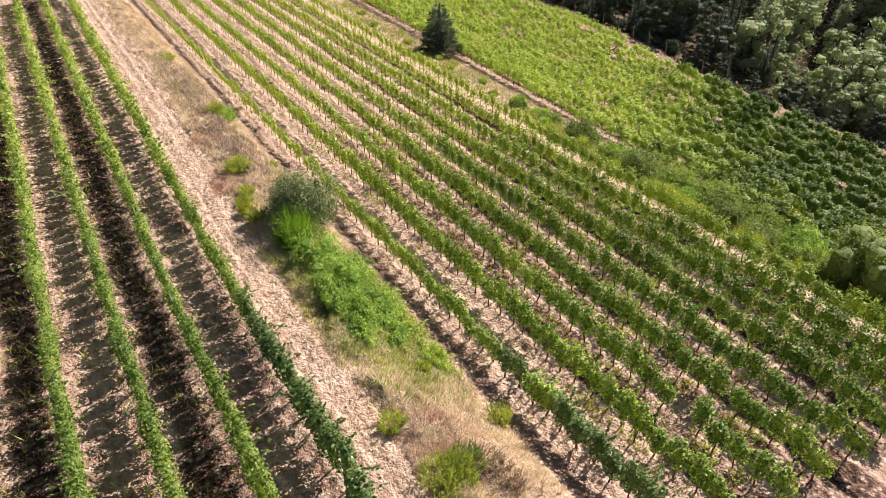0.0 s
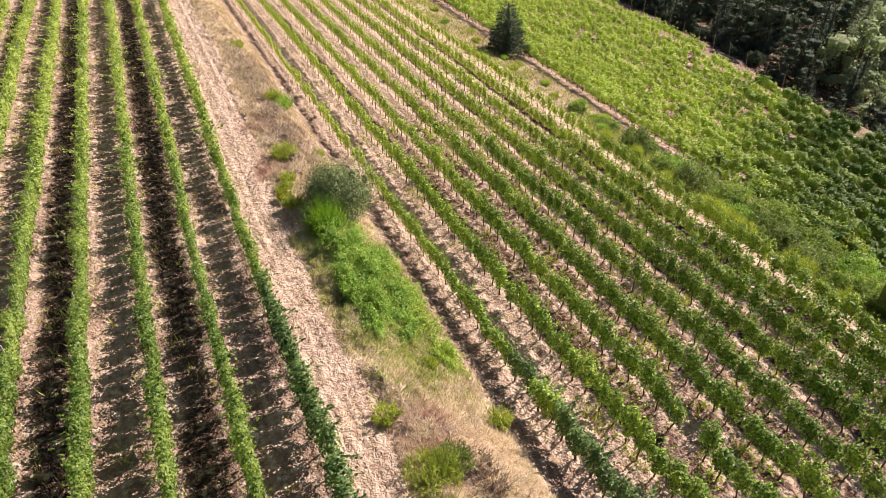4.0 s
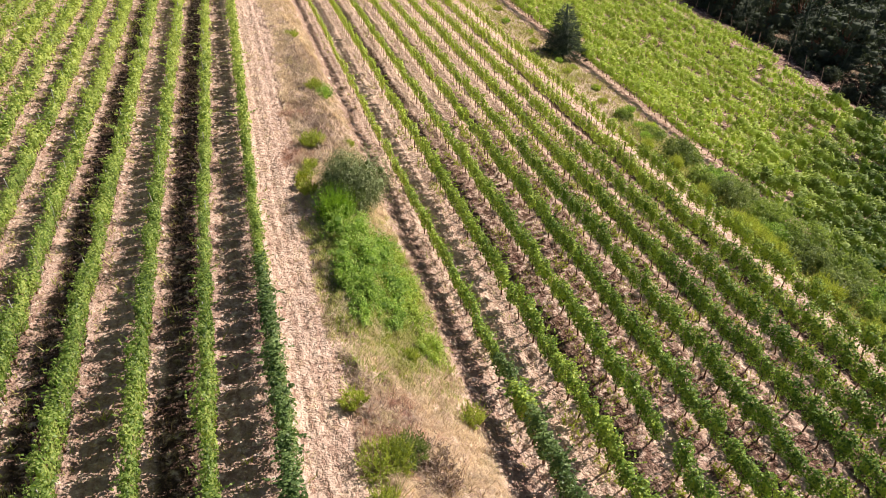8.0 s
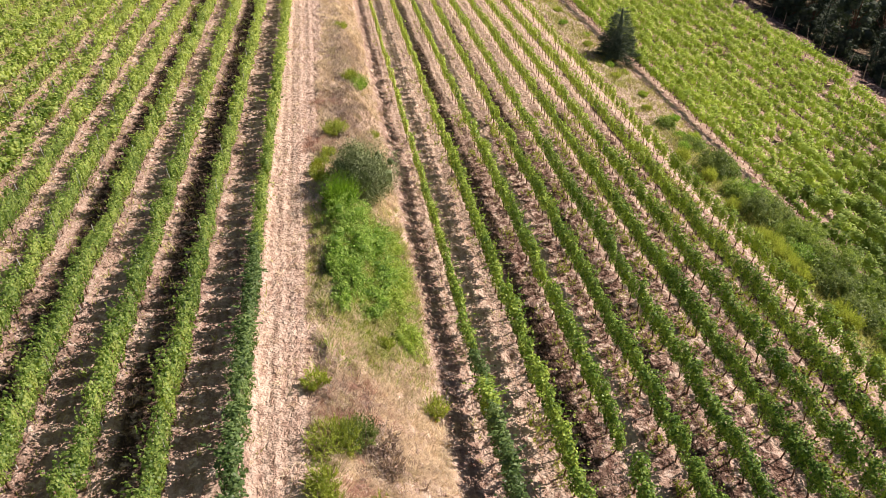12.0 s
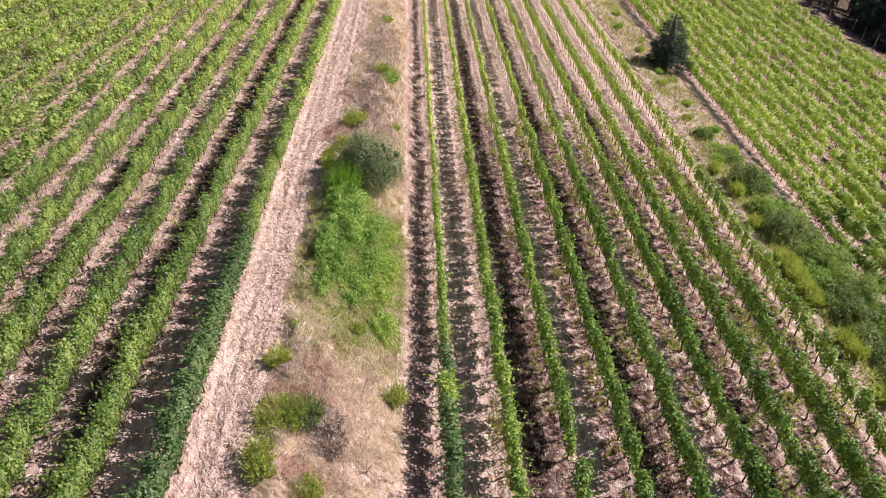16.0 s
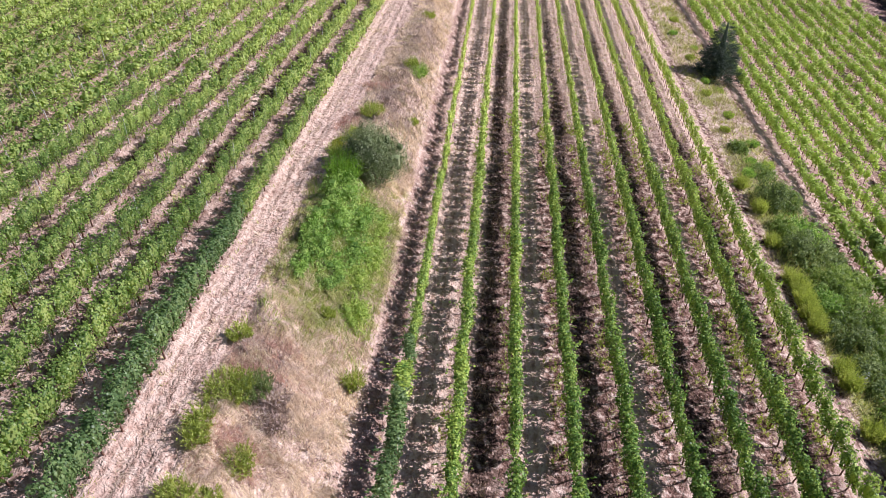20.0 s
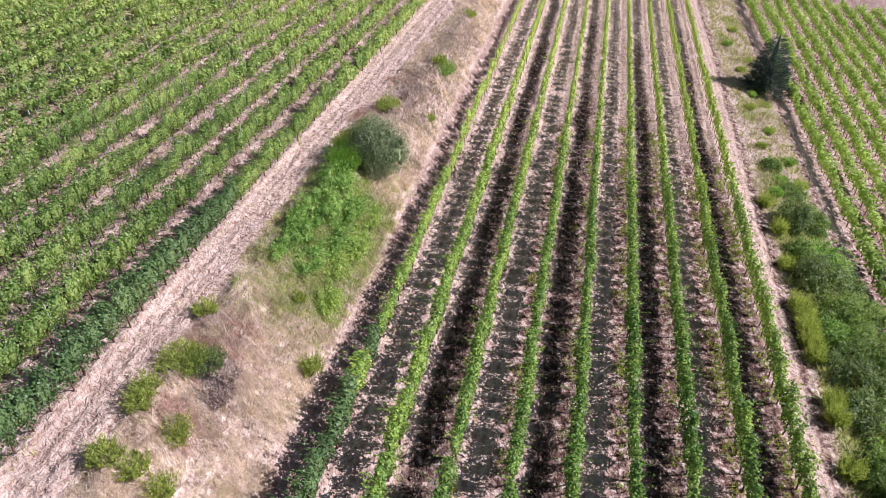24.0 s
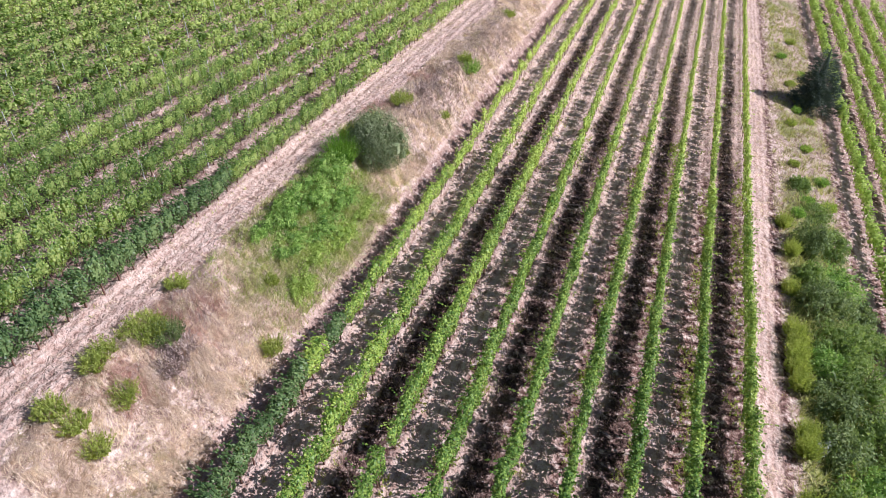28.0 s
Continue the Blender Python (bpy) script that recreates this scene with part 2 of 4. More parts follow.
def slope_right(x, y):
    a = np.interp(x, [-1, 0, 6, 12, 18.4, 22, 27, 33, 41, 50, 58, 64, 80, 92, 125, 400, 2500],
                  [0, -0.1, -0.57, -1.31, -2.39, -3.3, -5.0, -7.2, -9.4, -10.9, -11.9, -13.2, -17.0, -16.0, -4.0, 20.0, 90.0])
    k = np.interp(x, [18, 30, 60], [-0.047, -0.03, -0.02])
    drop = np.clip((x - 59.5) / 4, 0, 1) * np.clip((42 - y) / 8, 0, 1) * np.clip((140 - x) / 40, 0, 1)
    return a + k * np.clip(y, -120, 160) - 2.4 * drop


def slope_left(x, y):
    return 2.95 - 0.058 * np.clip(y, -120, 160) + np.clip(-12 - x, 0, 150) * 0.04


def land(x, y):
    """Height of the smooth ground: the upper field, the grass bank below it, the lower fields."""
    x, y = np.asarray(x, float), np.asarray(y, float)
    top = -6 + 0.07 * np.clip(y + 10, 0, 30)
    u = np.clip((-0.9 - x) / (-0.9 - top), 0, 1)
    u = 0.6 * u + 0.4 * u * u * (3 - 2 * u)
    return slope_right(np.maximum(x, -1), y) * (1 - u) + slope_left(np.minimum(x, -6), y) * u


R_ROWS = [2.3 * i + (0.05 if i in (1, 2, 3) else 0) for i in range(9)]
L_ROWS = [-9.2 - 2.42 * i for i in range(19)]
F_ROWS = [27.3 + 2.3 * i for i in range(14)]


def bend(y):
    return 0.02 * np.maximum(y, 0)


def turning(x):
    """Where the yellowing part of the outer field begins."""
    return 7 + (x - 28) * 0.95


def zones(x, y):
    """Shares of tilled soil, dry turf and green turf at places of the plan."""
    w = (lattice(x * 0.9, y * 0.5, 3) - 0.5) * 0.35
    d = np.zeros_like(x)
    for i in (1, 3, 5, 7):
        c = (R_ROWS[i] + R_ROWS[i + 1]) / 2
        d = np.maximum(d, np.clip(1.45 - np.abs(x - c + w + 0.05) * 1.5, 0, 1))
    d = np.maximum(d, 0.3 * np.clip(1.3 - np.abs(x + 1.0 + w) * 1.6, 0, 1))
    for i in range(1, 18, 2):
        c = (L_ROWS[i] + L_ROWS[i + 1]) / 2 + bend(y)
        d = np.maximum(d, np.clip(1.6 - np.abs(x - c + w) * 1.5, 0, 1) * np.clip((x + 26) / 8, 0.25, 1))
    d *= (0.62 + 0.6 * lattice(x * 0.6, y * 0.22, 5)) * np.where(x > -5, np.clip(1.15 - y / 70, 0.5, 1), 1.0)
    f = ((x > 26.8) & (x < 59)) * 0.35
    d = np.maximum(d, f * np.clip(np.abs(((x - 27.3) / 2.3 + 0.5) % 1 - 0.5) * 3 - 0.3, 0, 1))
    left = -6.6 + w * 2 + 0.03 * np.clip(y, 0, 40)
    t = np.clip((x - left) * 2 + 0.5, 0, 1) * np.clip((-1.9 - x + w) * 2.5 + 0.5, 0, 1)
    t = np.maximum(t, np.clip((x - 20.6 + w) * 2 + 0.4, 0, 1) * np.clip((26.0 - x) * 2, 0, 1))
    t = t * np.where((x > 20.0) & (x < 26.2), 0.45 + 0.5 * lattice(x * 0.6, y * 0.3, 26), 1.0)
    t = np.maximum(t, 0.9 * ((x < -60) | (y < -60)))
    # floor of the woods: dark soil tone stands in for shade under the trees
    d = np.maximum(d, 1.0 * ((x > 62.6 + 0.04 * np.clip(y - 38, 0, 40)) & (x < 400)))
    d = np.maximum(d, 0.95 * ((x > 59.8) & (x < 66) & (y < 38)))
    g = np.clip(1.4 * np.exp(-(((x + 4.0) / 2.2) ** 2 + ((y + 1.6) / 5.2) ** 2) * 1.2), 0, 1)
    g = np.maximum(g, np.clip((x - 20.8) * 1.2, 0, 1) * np.clip((25.6 - x), 0, 1) * np.clip((24 - y) / 12, 0.18 + 0.5 * (lattice(x * 0.5, y * 0.25, 25) > 0.55), 1))
    g = np.maximum(g, 0.5 * ((x > 21.4) & (x < 25.4)) * (0.35 + 0.8 * lattice(x * 0.7, y * 0.35, 28)))
    g = np.maximum(g, 0.35 * ((x > 27) & (x < 60)) * np.clip((turning(x) + 4 - y) / 10, 0, 1))
    g = np.maximum(g, 0.3 * ((x > 66) & (x < 400)))
    g = np.maximum(g, 0.55 * np.clip((-19 - x) / 12, 0, 1))
    n = lattice(x * 0.8, y * 0.35, 21) * 0.6 + lattice(x * 2.1, y * 1.1, 22) * 0.5
    k = (x > -2) * (x < 19.2) * (0.05 + np.clip(x / 18, 0, 1) * 0.3 + n * 0.5 - 0.12) * np.clip(1.2 - y / 45, 0.35, 1)
    for q in R_ROWS:    # clods and litter along the foot of the rows, darkened further to narrow the sunlit strip
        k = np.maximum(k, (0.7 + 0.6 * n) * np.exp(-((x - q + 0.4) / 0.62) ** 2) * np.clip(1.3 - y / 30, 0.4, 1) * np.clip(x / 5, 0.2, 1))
    k = np.maximum(k, (x < -9.4) * (0.3 + n * 0.45))
    k = np.maximum(k, (x > 26.5) * (x < 59.5) * (0.35 + 0.6 * n))
    k = np.maximum(k, (x >= 59.5) * (x < 66) * (0.6 + 0.4 * n))
    k = np.maximum(k, 0.62 * np.clip(1.6 - np.abs(x + 1.2 + w) * 1.6, 0, 1))
    k = np.maximum(k, np.clip(1.5 - np.abs(x - 20.6 + w) * 3, 0, 1))
    k = np.maximum(k, np.clip(1.5 - np.abs(x - 25.6 + w) * 2.5, 0, 1))
    return np.clip(d, 0, 1), np.clip(t, 0, 1), np.clip(g, 0, 1), np.clip(k, 0, 1)


def turf_relief(x, y, turf):
    """Matted tussocks of the dry grass."""
    return turf * ((lattice(x * 1.15, y * 1.15, 33) - 0.5) * 0.4 + (lattice(x * 2.6, y * 2.6, 34) - 0.5) * 0.24)


def surf(x, y):
    """Height of the ground with its tussocks."""
    q, p = np.atleast_1d(np.asarray(x, float)), np.atleast_1d(np.asarray(y, float))
    z = land(q, p) + turf_relief(q, p, zones(q, p)[1] * (q > -7.6) * (q < 27))
    return z if np.ndim(x) else float(z[0])


def mesh_np(name, verts, faces, mat):
    """A mesh from arrays; faces all have the same number of corners."""
    me = bpy.data.meshes.new(name)
    n, k = faces.shape
    me.vertices.add(len(verts))
    me.vertices.foreach_set("co", np.ascontiguousarray(verts, dtype=np.float32).ravel())
    me.loops.add(n * k)
    me.loops.foreach_set("vertex_index", np.ascontiguousarray(faces, dtype=np.int32).ravel())
    me.polygons.add(n)
    me.polygons.foreach_set("loop_start", np.arange(0, n * k, k, dtype=np.int32))
    me.update(calc_edges=True)
    me.materials.append(mat)
    return me


def smooth(me):
    me.polygons.foreach_set("use_smooth", np.ones(len(me.polygons), dtype=bool))
    return me


# ---- the ground, one sheet to the horizon ----
def axis(lo, hi, step, far):
    out = step * 1.35 ** np.arange(1, 30)
    out = np.cumsum(out)
    out = out[out < far]
    return np.concatenate([(lo - out)[::-1], np.arange(lo, hi + step / 2, step), hi + out])


gx, gy = axis(-40, 62, 0.32, 2400), axis(-19, 70, 0.32, 2400)
gx = np.concatenate([gx[gx < -22], np.arange(-22, -9.3, 0.2), np.arange(-9.3, -5.6, 0.12), np.arange(-5.6, 20.8, 0.16), np.arange(20.8, 62, 0.5), gx[gx > 62]])
gy = np.concatenate([gy[gy < -18.5], np.arange(-18.5, 20, 0.15), np.arange(20, 70, 0.4), gy[gy > 70]])
X, Y = np.meshgrid(gx, gy, indexing="ij")
Z = land(X, Y)
near = np.clip(1 - np.maximum(np.abs(X - 10) - 56, np.abs(Y - 27) - 48) / 10, 0, 1)
zt, zg, zv, zb = zones(X, Y)
rough_soil = (lattice(X * 2.3, Y * 2.3, 1) - 0.5) * 0.10 + (lattice(X * 0.7, Y * 0.7, 2) - 0.5) * 0.10
ruts = ((X > -9.3) & (X < -5.4)) * (1 - zg) * ((lattice(X * 4.2, Y * 2.6, 41) - 0.5) * 0.08 + (lattice(X * 2.2, Y * 1.2, 42) - 0.5) * 0.06)
ruts = ruts + ((X > -2) & (X < 20.5)) * ((lattice(X * 3.6, Y * 3.1, 43) - 0.5) * 0.17 + (lattice(X * 1.7, Y * 1.3, 44) - 0.5) * 0.12) * (1 - zg)
ruts = ruts + ((X > -22) & (X < -9.3)) * ((lattice(X * 2.6, Y * 3.1, 45) - 0.5) * 0.14 + (lattice(X * 1.7, Y * 1.3, 46) - 0.5) * 0.1)
# wheel tracks with the marks of tyre lugs
for c in (-8.6, -7.9, -6.9, -6.2):
    ruts = ruts - 0.06 * np.exp(-((X - c - 0.12 * lattice(X * 0, Y * 0.25, 47)) / 0.2) ** 2) * (1 - zg) * (1 + 1.1 * np.sin(Y * 13 + 4 * lattice(X, Y * 0.4, 48)))
ridge = ruts
for r in R_ROWS + F_ROWS:
    ridge += 0.15 * np.exp(-((X - r) / 0.36) ** 2)
for r in L_ROWS:
    ridge += 0.13 * np.exp(-((X - r - bend(Y)) / 0.36) ** 2)
Z = Z + near * (rough_soil * (0.7 + 0.8 * zt) * (1 - 0.6 * zg) + ridge + turf_relief(X, Y, zg * (X > -7.6) * (X < 27)))
nx, ny = X.shape
idx = np.arange(nx * ny).reshape(nx, ny)
quads = np.stack([idx[:-1, :-1], idx[1:, :-1], idx[1:, 1:], idx[:-1, 1:]], -1).reshape(-1, 4)
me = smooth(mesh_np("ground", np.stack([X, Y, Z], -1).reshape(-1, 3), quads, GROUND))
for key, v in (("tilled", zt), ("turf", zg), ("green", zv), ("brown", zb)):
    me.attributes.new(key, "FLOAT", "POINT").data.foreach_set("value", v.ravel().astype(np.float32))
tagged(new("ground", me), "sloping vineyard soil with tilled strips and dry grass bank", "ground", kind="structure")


# ---- plant building ----
def part(name, me, parent, label=""):
    ob = new(name, me)
    ob.parent = parent
    return tagged(ob, label)


def thing(name, label, category, at=(0, 0, 0), turn=0.0, size=1.0, group="", kind=""):
    ob = new(name)
    ob.empty_display_size = 0.2
    ob.matrix_basis = pose(*at, 0, 0, turn) @ Matrix.Diagonal((size, size, size, 1))
    return tagged(ob, label, category, group, kind)


def unit(v):
    return v / np.maximum(np.linalg.norm(v, axis=-1, keepdims=True), 1e-9)


def leaves(c, out, size, wide=0.8, r=rng, droop=0.0, tumble=0.55):
    """Folded leaf blades, one quad each, at the places c, facing roughly along out."""
    n = len(c)
    nor = unit(out + r.normal(0, tumble, (n, 3)))
    tan = r.normal(0, 1, (n, 3))
    tan[:, 2] -= droop
    tan = unit(tan - nor * (tan * nor).sum(1, keepdims=True))
    side = np.cross(nor, tan)
    s = np.broadcast_to(np.asarray(size, float), (n,)) * r.uniform(0.7, 1.25, n)
    s = s[:, None]
    v = np.stack([c - tan * s * 0.5, c + side * s * wide * 0.5 + nor * s * 0.14, c + tan * s * 0.5, c - side * s * wide * 0.5 + nor * s * 0.14], 1)
    return v.reshape(-1, 3), np.arange(n * 4).reshape(n, 4)


def lump(c, s, r, n=2):
    """An uneven dense heart of foliage: a knobbly closed form round c, half sizes s."""
    g = np.linspace(-1, 1, n + 1)
    v, f, o = [], [], 0
    for ax in range(3):
        for sign in (-1, 1):
            a, b = np.meshgrid(g, g * sign, indexing="ij")
            p = np.stack([a.ravel(), b.ravel(), np.full(a.size, float(sign))], 1)
            v.append(np.roll(p, ax, 1))
            k = np.arange(n * (n + 1)).reshape(n, n + 1)[:, :n].ravel()
            f.append(np.stack([k, k + n + 1, k + n + 2, k + 1], 1) + o)
            o += a.size
    v = unit(np.concatenate(v))
    ph = r.uniform(0, 6.28, 3)
    k = 0.88 + 0.16 * np.sin(v[:, 0] * 4 + ph[0]) * np.sin(v[:, 1] * 4 + ph[1]) + 0.12 * np.sin(v[:, 2] * 5 + ph[2])
    return c + v * k[:, None] * s, np.concatenate(f)


def blades(c, height, lean, width, r=rng, flow=None):
    """Grass blades, bent once: a quad each, narrow at the tip; flow: the way most of them lie."""
    n = len(c)
    a = r.uniform(0, 2 * math.pi, n)
    if flow is not None:
        a = np.where(r.uniform(0, 1, n) < 0.65, r.normal(flow, 0.5, n), a)
    d = np.stack([np.cos(a), np.sin(a), np.zeros(n)], 1)
    w = np.stack([-np.sin(a), np.cos(a), np.zeros(n)], 1) * (width * r.uniform(0.6, 1.3, n))[:, None]
    h = (np.broadcast_to(height, (n,)) * r.uniform(0.55, 1.25, n))[:, None]
    tip = c + d * h * lean * r.uniform(0.3, 1.4, (n, 1)) + np.array([0, 0, 1.0]) * h
    v = np.stack([c - w, c + w, tip + w * 0.25, tip - w * 0.25], 1)
    return v.reshape(-1, 3), np.arange(n * 4).reshape(n, 4)


def arched(c, way, length, width, ground, r=rng):
    """Long grass blades that rise, arch over and lie down along way: two quads each."""
    n = len(c)
    d = np.stack([np.cos(way), np.sin(way), np.zeros(n)], 1)
    w = np.stack([-np.sin(way), np.cos(way), np.zeros(n)], 1) * (width * r.uniform(0.6, 1.3, n))[:, None]
    s = (length * r.lognormal(0, 0.3, n))[:, None]
    top = c + d * s * r.uniform(0.25, 0.5, (n, 1)) + np.array([0, 0, 1.0]) * s * r.uniform(0.2, 0.5, (n, 1))
    tip = c + d * s * r.uniform(0.75, 1.0, (n, 1))
    tip[:, 2] = ground(tip[:, 0], tip[:, 1]) + r.uniform(0.0, 0.22, n) * s[:, 0]
    v = np.stack([c - w, c + w, top + w * 0.8, top - w * 0.8, tip + w * 0.2, tip - w * 0.2], 1).reshape(-1, 3)
    k = np.arange(n)[:, None] * 6
    return v, np.concatenate([k + (0, 1, 2, 3), k + (3, 2, 4, 5)])


def plumes(n, width, height, r, leaf=0.13, per=14):
    """Upright feathery shoots, leafy from near the foot to the tip, base at z 0."""
    a, d = r.uniform(0, 6.28, n), np.sqrt(r.uniform(0, 1, n)) * 0.5
    foot = np.stack([np.cos(a) * d, np.sin(a) * d, np.zeros(n)], 1) * width
    rise = unit(np.stack([np.cos(a) * d * 1.1, np.sin(a) * d * 1.1, np.ones(n)], 1) + r.normal(0, 0.16, (n, 3)))
    tall = height * (1.1 - 0.9 * d) * r.uniform(0.6, 1.15, n)
    j = np.repeat(np.arange(n), per)
    t = r.uniform(0.1, 1.0, len(j))
    c = foot[j] + rise[j] * (tall[j] * t)[:, None]
    way = unit(rise[j] * 0.8 + r.normal(0, 0.45, (len(j), 3)))
    side = unit(np.cross(way, r.normal(0, 1, (len(j), 3))))
    s = (leaf * (1.25 - 0.6 * t) * r.uniform(0.7, 1.3, len(j)))[:, None]
    v = np.stack([c, c + way * s * 0.5 + side * s * 0.2, c + way * s, c + way * s * 0.5 - side * s * 0.2], 1)
    return v.reshape(-1, 3), np.arange(len(j) * 4).reshape(-1, 4)


def tube(points, radii, sides=6):
    """A closed tapering limb along points."""
    points = np.asarray(points, float)
    v, f = [], []
    for k, (p, r) in enumerate(zip(points, radii)):
        d = unit(points[min(k + 1, len(points) - 1)] - points[max(k - 1, 0)])
        a = unit(np.cross(d, (0.3, 0.9, 0.1)))
        c = np.cross(d, a)
        for s in range(sides):
            t = 2 * math.pi * s / sides
            v.append(p + r * (a * math.cos(t) + c * math.sin(t)))
    for k in range(len(points) - 1):
        for s in range(sides):
            f.append((k * sides + s, k * sides + (s + 1) % sides, (k + 1) * sides + (s + 1) % sides, (k + 1) * sides + s))
    return np.array(v), np.array(f)


def joined(pieces):
    vs, fs, o = [], [], 0
    for v, f in pieces:
        vs.append(v)
        fs.append(f + o)
        o += len(v)
    return np.concatenate(vs), np.concatenate(fs)


def repeat(templates, at, turn, size, pick):
    """One array mesh of many copies of a few templates."""
    out = []
    for k, (v, f) in enumerate(templates):
        m = np.nonzero(pick == k)[0]
        if not len(m):
            continue
        c, s = np.cos(turn[m])[:, None], np.sin(turn[m])[:, None]
        q = v[None] * size[m][:, None, :]
        q = np.stack([q[..., 0] * c - q[..., 1] * s, q[..., 0] * s + q[..., 1] * c, q[..., 2]], -1) + at[m][:, None, :]
        out.append((q.reshape(-1, 3), (f[None] + (np.arange(len(m)) * len(v))[:, None, None]).reshape(-1, f.shape[1])))
    return joined(out)


# ---- grapevines ----
def vine_canopy(seed, count, leaf, half=0.30, low=0.62, high=1.52, length=1.04, clumpy=1.0, shoots=0.12, tumble=0.45, wide=0.86, core=0.72, reach=0.34):
    """Foliage of one vine trained along y: a dense heart, a ragged hedge of leaves, shoots over the top."""
    r = np.random.default_rng(seed)
    n = int(count * (1 - shoots))
    y = r.uniform(-length / 2, length / 2, n)
    y = np.where(r.uniform(0, 1, n) < 0.35 * clumpy, r.normal(0, length * 0.22, n), y)
    a = r.uniform(0, 2 * math.pi, n)
    rad = np.sqrt(r.uniform(0.4, 1.0, n))
    ph = r.uniform(0, 6.28, 4)
    clump = np.clip(0.5 + 0.5 * np.cos(y * 2 * math.pi / length), 0, 1) ** 0.8
    bulge = (1 + 0.2 * np.sin(y * 7 + ph[0]) + 0.12 * np.sin(y * 13 + ph[1])) * (1 - 0.52 * clumpy * (1 - clump))
    top = high + 0.08 * np.sin(y * 6 + ph[2]) + 0.05 * np.sin(y * 15 + ph[3]) - 0.34 * clumpy * (1 - clump)
    foot = low + 0.3 * clumpy * (1 - clump) + 0.1 * np.sin(y * 9 + ph[1])
    mid, hz = (top + foot) / 2, (top - foot) / 2
    c = np.stack([np.cos(a) * rad * half * bulge, y, mid + np.sin(a) * rad * hz], 1)
    out = np.stack([np.cos(a), 0.8 * y / length, np.sin(a) + 0.3], 1)
    m = count - n
    k = max(3, m // 7)
    sx, sy = r.normal(0, half * 0.55, k), r.normal(0, length * 0.3, k)
    d = r.normal(0, 1, (k, 3)) * (0.7, 0.4, 0.25) + (0, 0, 0.6)
    j, t = r.integers(0, k, m), r.uniform(0.05, 1.0, m)
    s = np.stack([sx[j], sy[j], np.full(m, high - 0.14)], 1) + d[j] * (t * reach)[:, None]
    s[:, 2] -= 0.10 * t * t
    c = np.concatenate([c, s])
    out = np.concatenate([out, r.normal(0, 0.5, (m, 3)) + (0, 0, 0.8)])
    h = (high - low) / 2
    heart = lump(np.array([0, 0, (high + low) / 2 - 0.02]), np.array([half * core, length * (0.2 + 0.36 * core), h * (0.25 + 0.76 * core)]), r)
    return joined([leaves(c, out, leaf, wide, r, 0.0, tumble), heart])


def vine_trunk(seed, low=0.8):
    r = np.random.default_rng(seed)
    b1, b2 = r.normal(0, 0.025, 2), r.normal(0, 0.045, 2)
    p = [(0, 0, -0.12), (b1[0] * 0.5, b1[1], 0.2), (b1[0], b2[1], 0.5), (b2[0] * 0.6, b2[1] * 0.6, low)]
    trunk = tube(p, [0.042, 0.036, 0.031, 0.03], 5)
    e = p[-1]
    arms = [tube([e, (e[0], e[1] + s * 0.2, low + 0.08), (0, s * 0.46, low + 0.1)], [0.03, 0.022, 0.014], 3) for s in (-1, 1)]
    return joined([trunk] + arms)


VINE_STEP = 0.95
trunks = [vine_trunk(s, 0.95) for s in range(8)]
far_trunks = [tube([(0, 0, -0.12), (0.02 * (s % 3 - 1), 0.03 * (s % 2), 0.45), (0, 0, 1.0)], [0.036, 0.03, 0.026], 4) for s in range(8)]


def plant_row(x0, y0, y1, bent, r, gaps=0.03, jitter=0.04):
    y = np.arange(y0, y1, VINE_STEP) + r.normal(0, 0.05, len(np.arange(y0, y1, VINE_STEP)))
    y = y[r.uniform(0, 1, len(y)) > gaps]
    x = x0 + (bend(y) if bent else 0) + r.normal(0, jitter, len(y))
    return np.stack([x, y, land(x, y) + 0.05], 1)


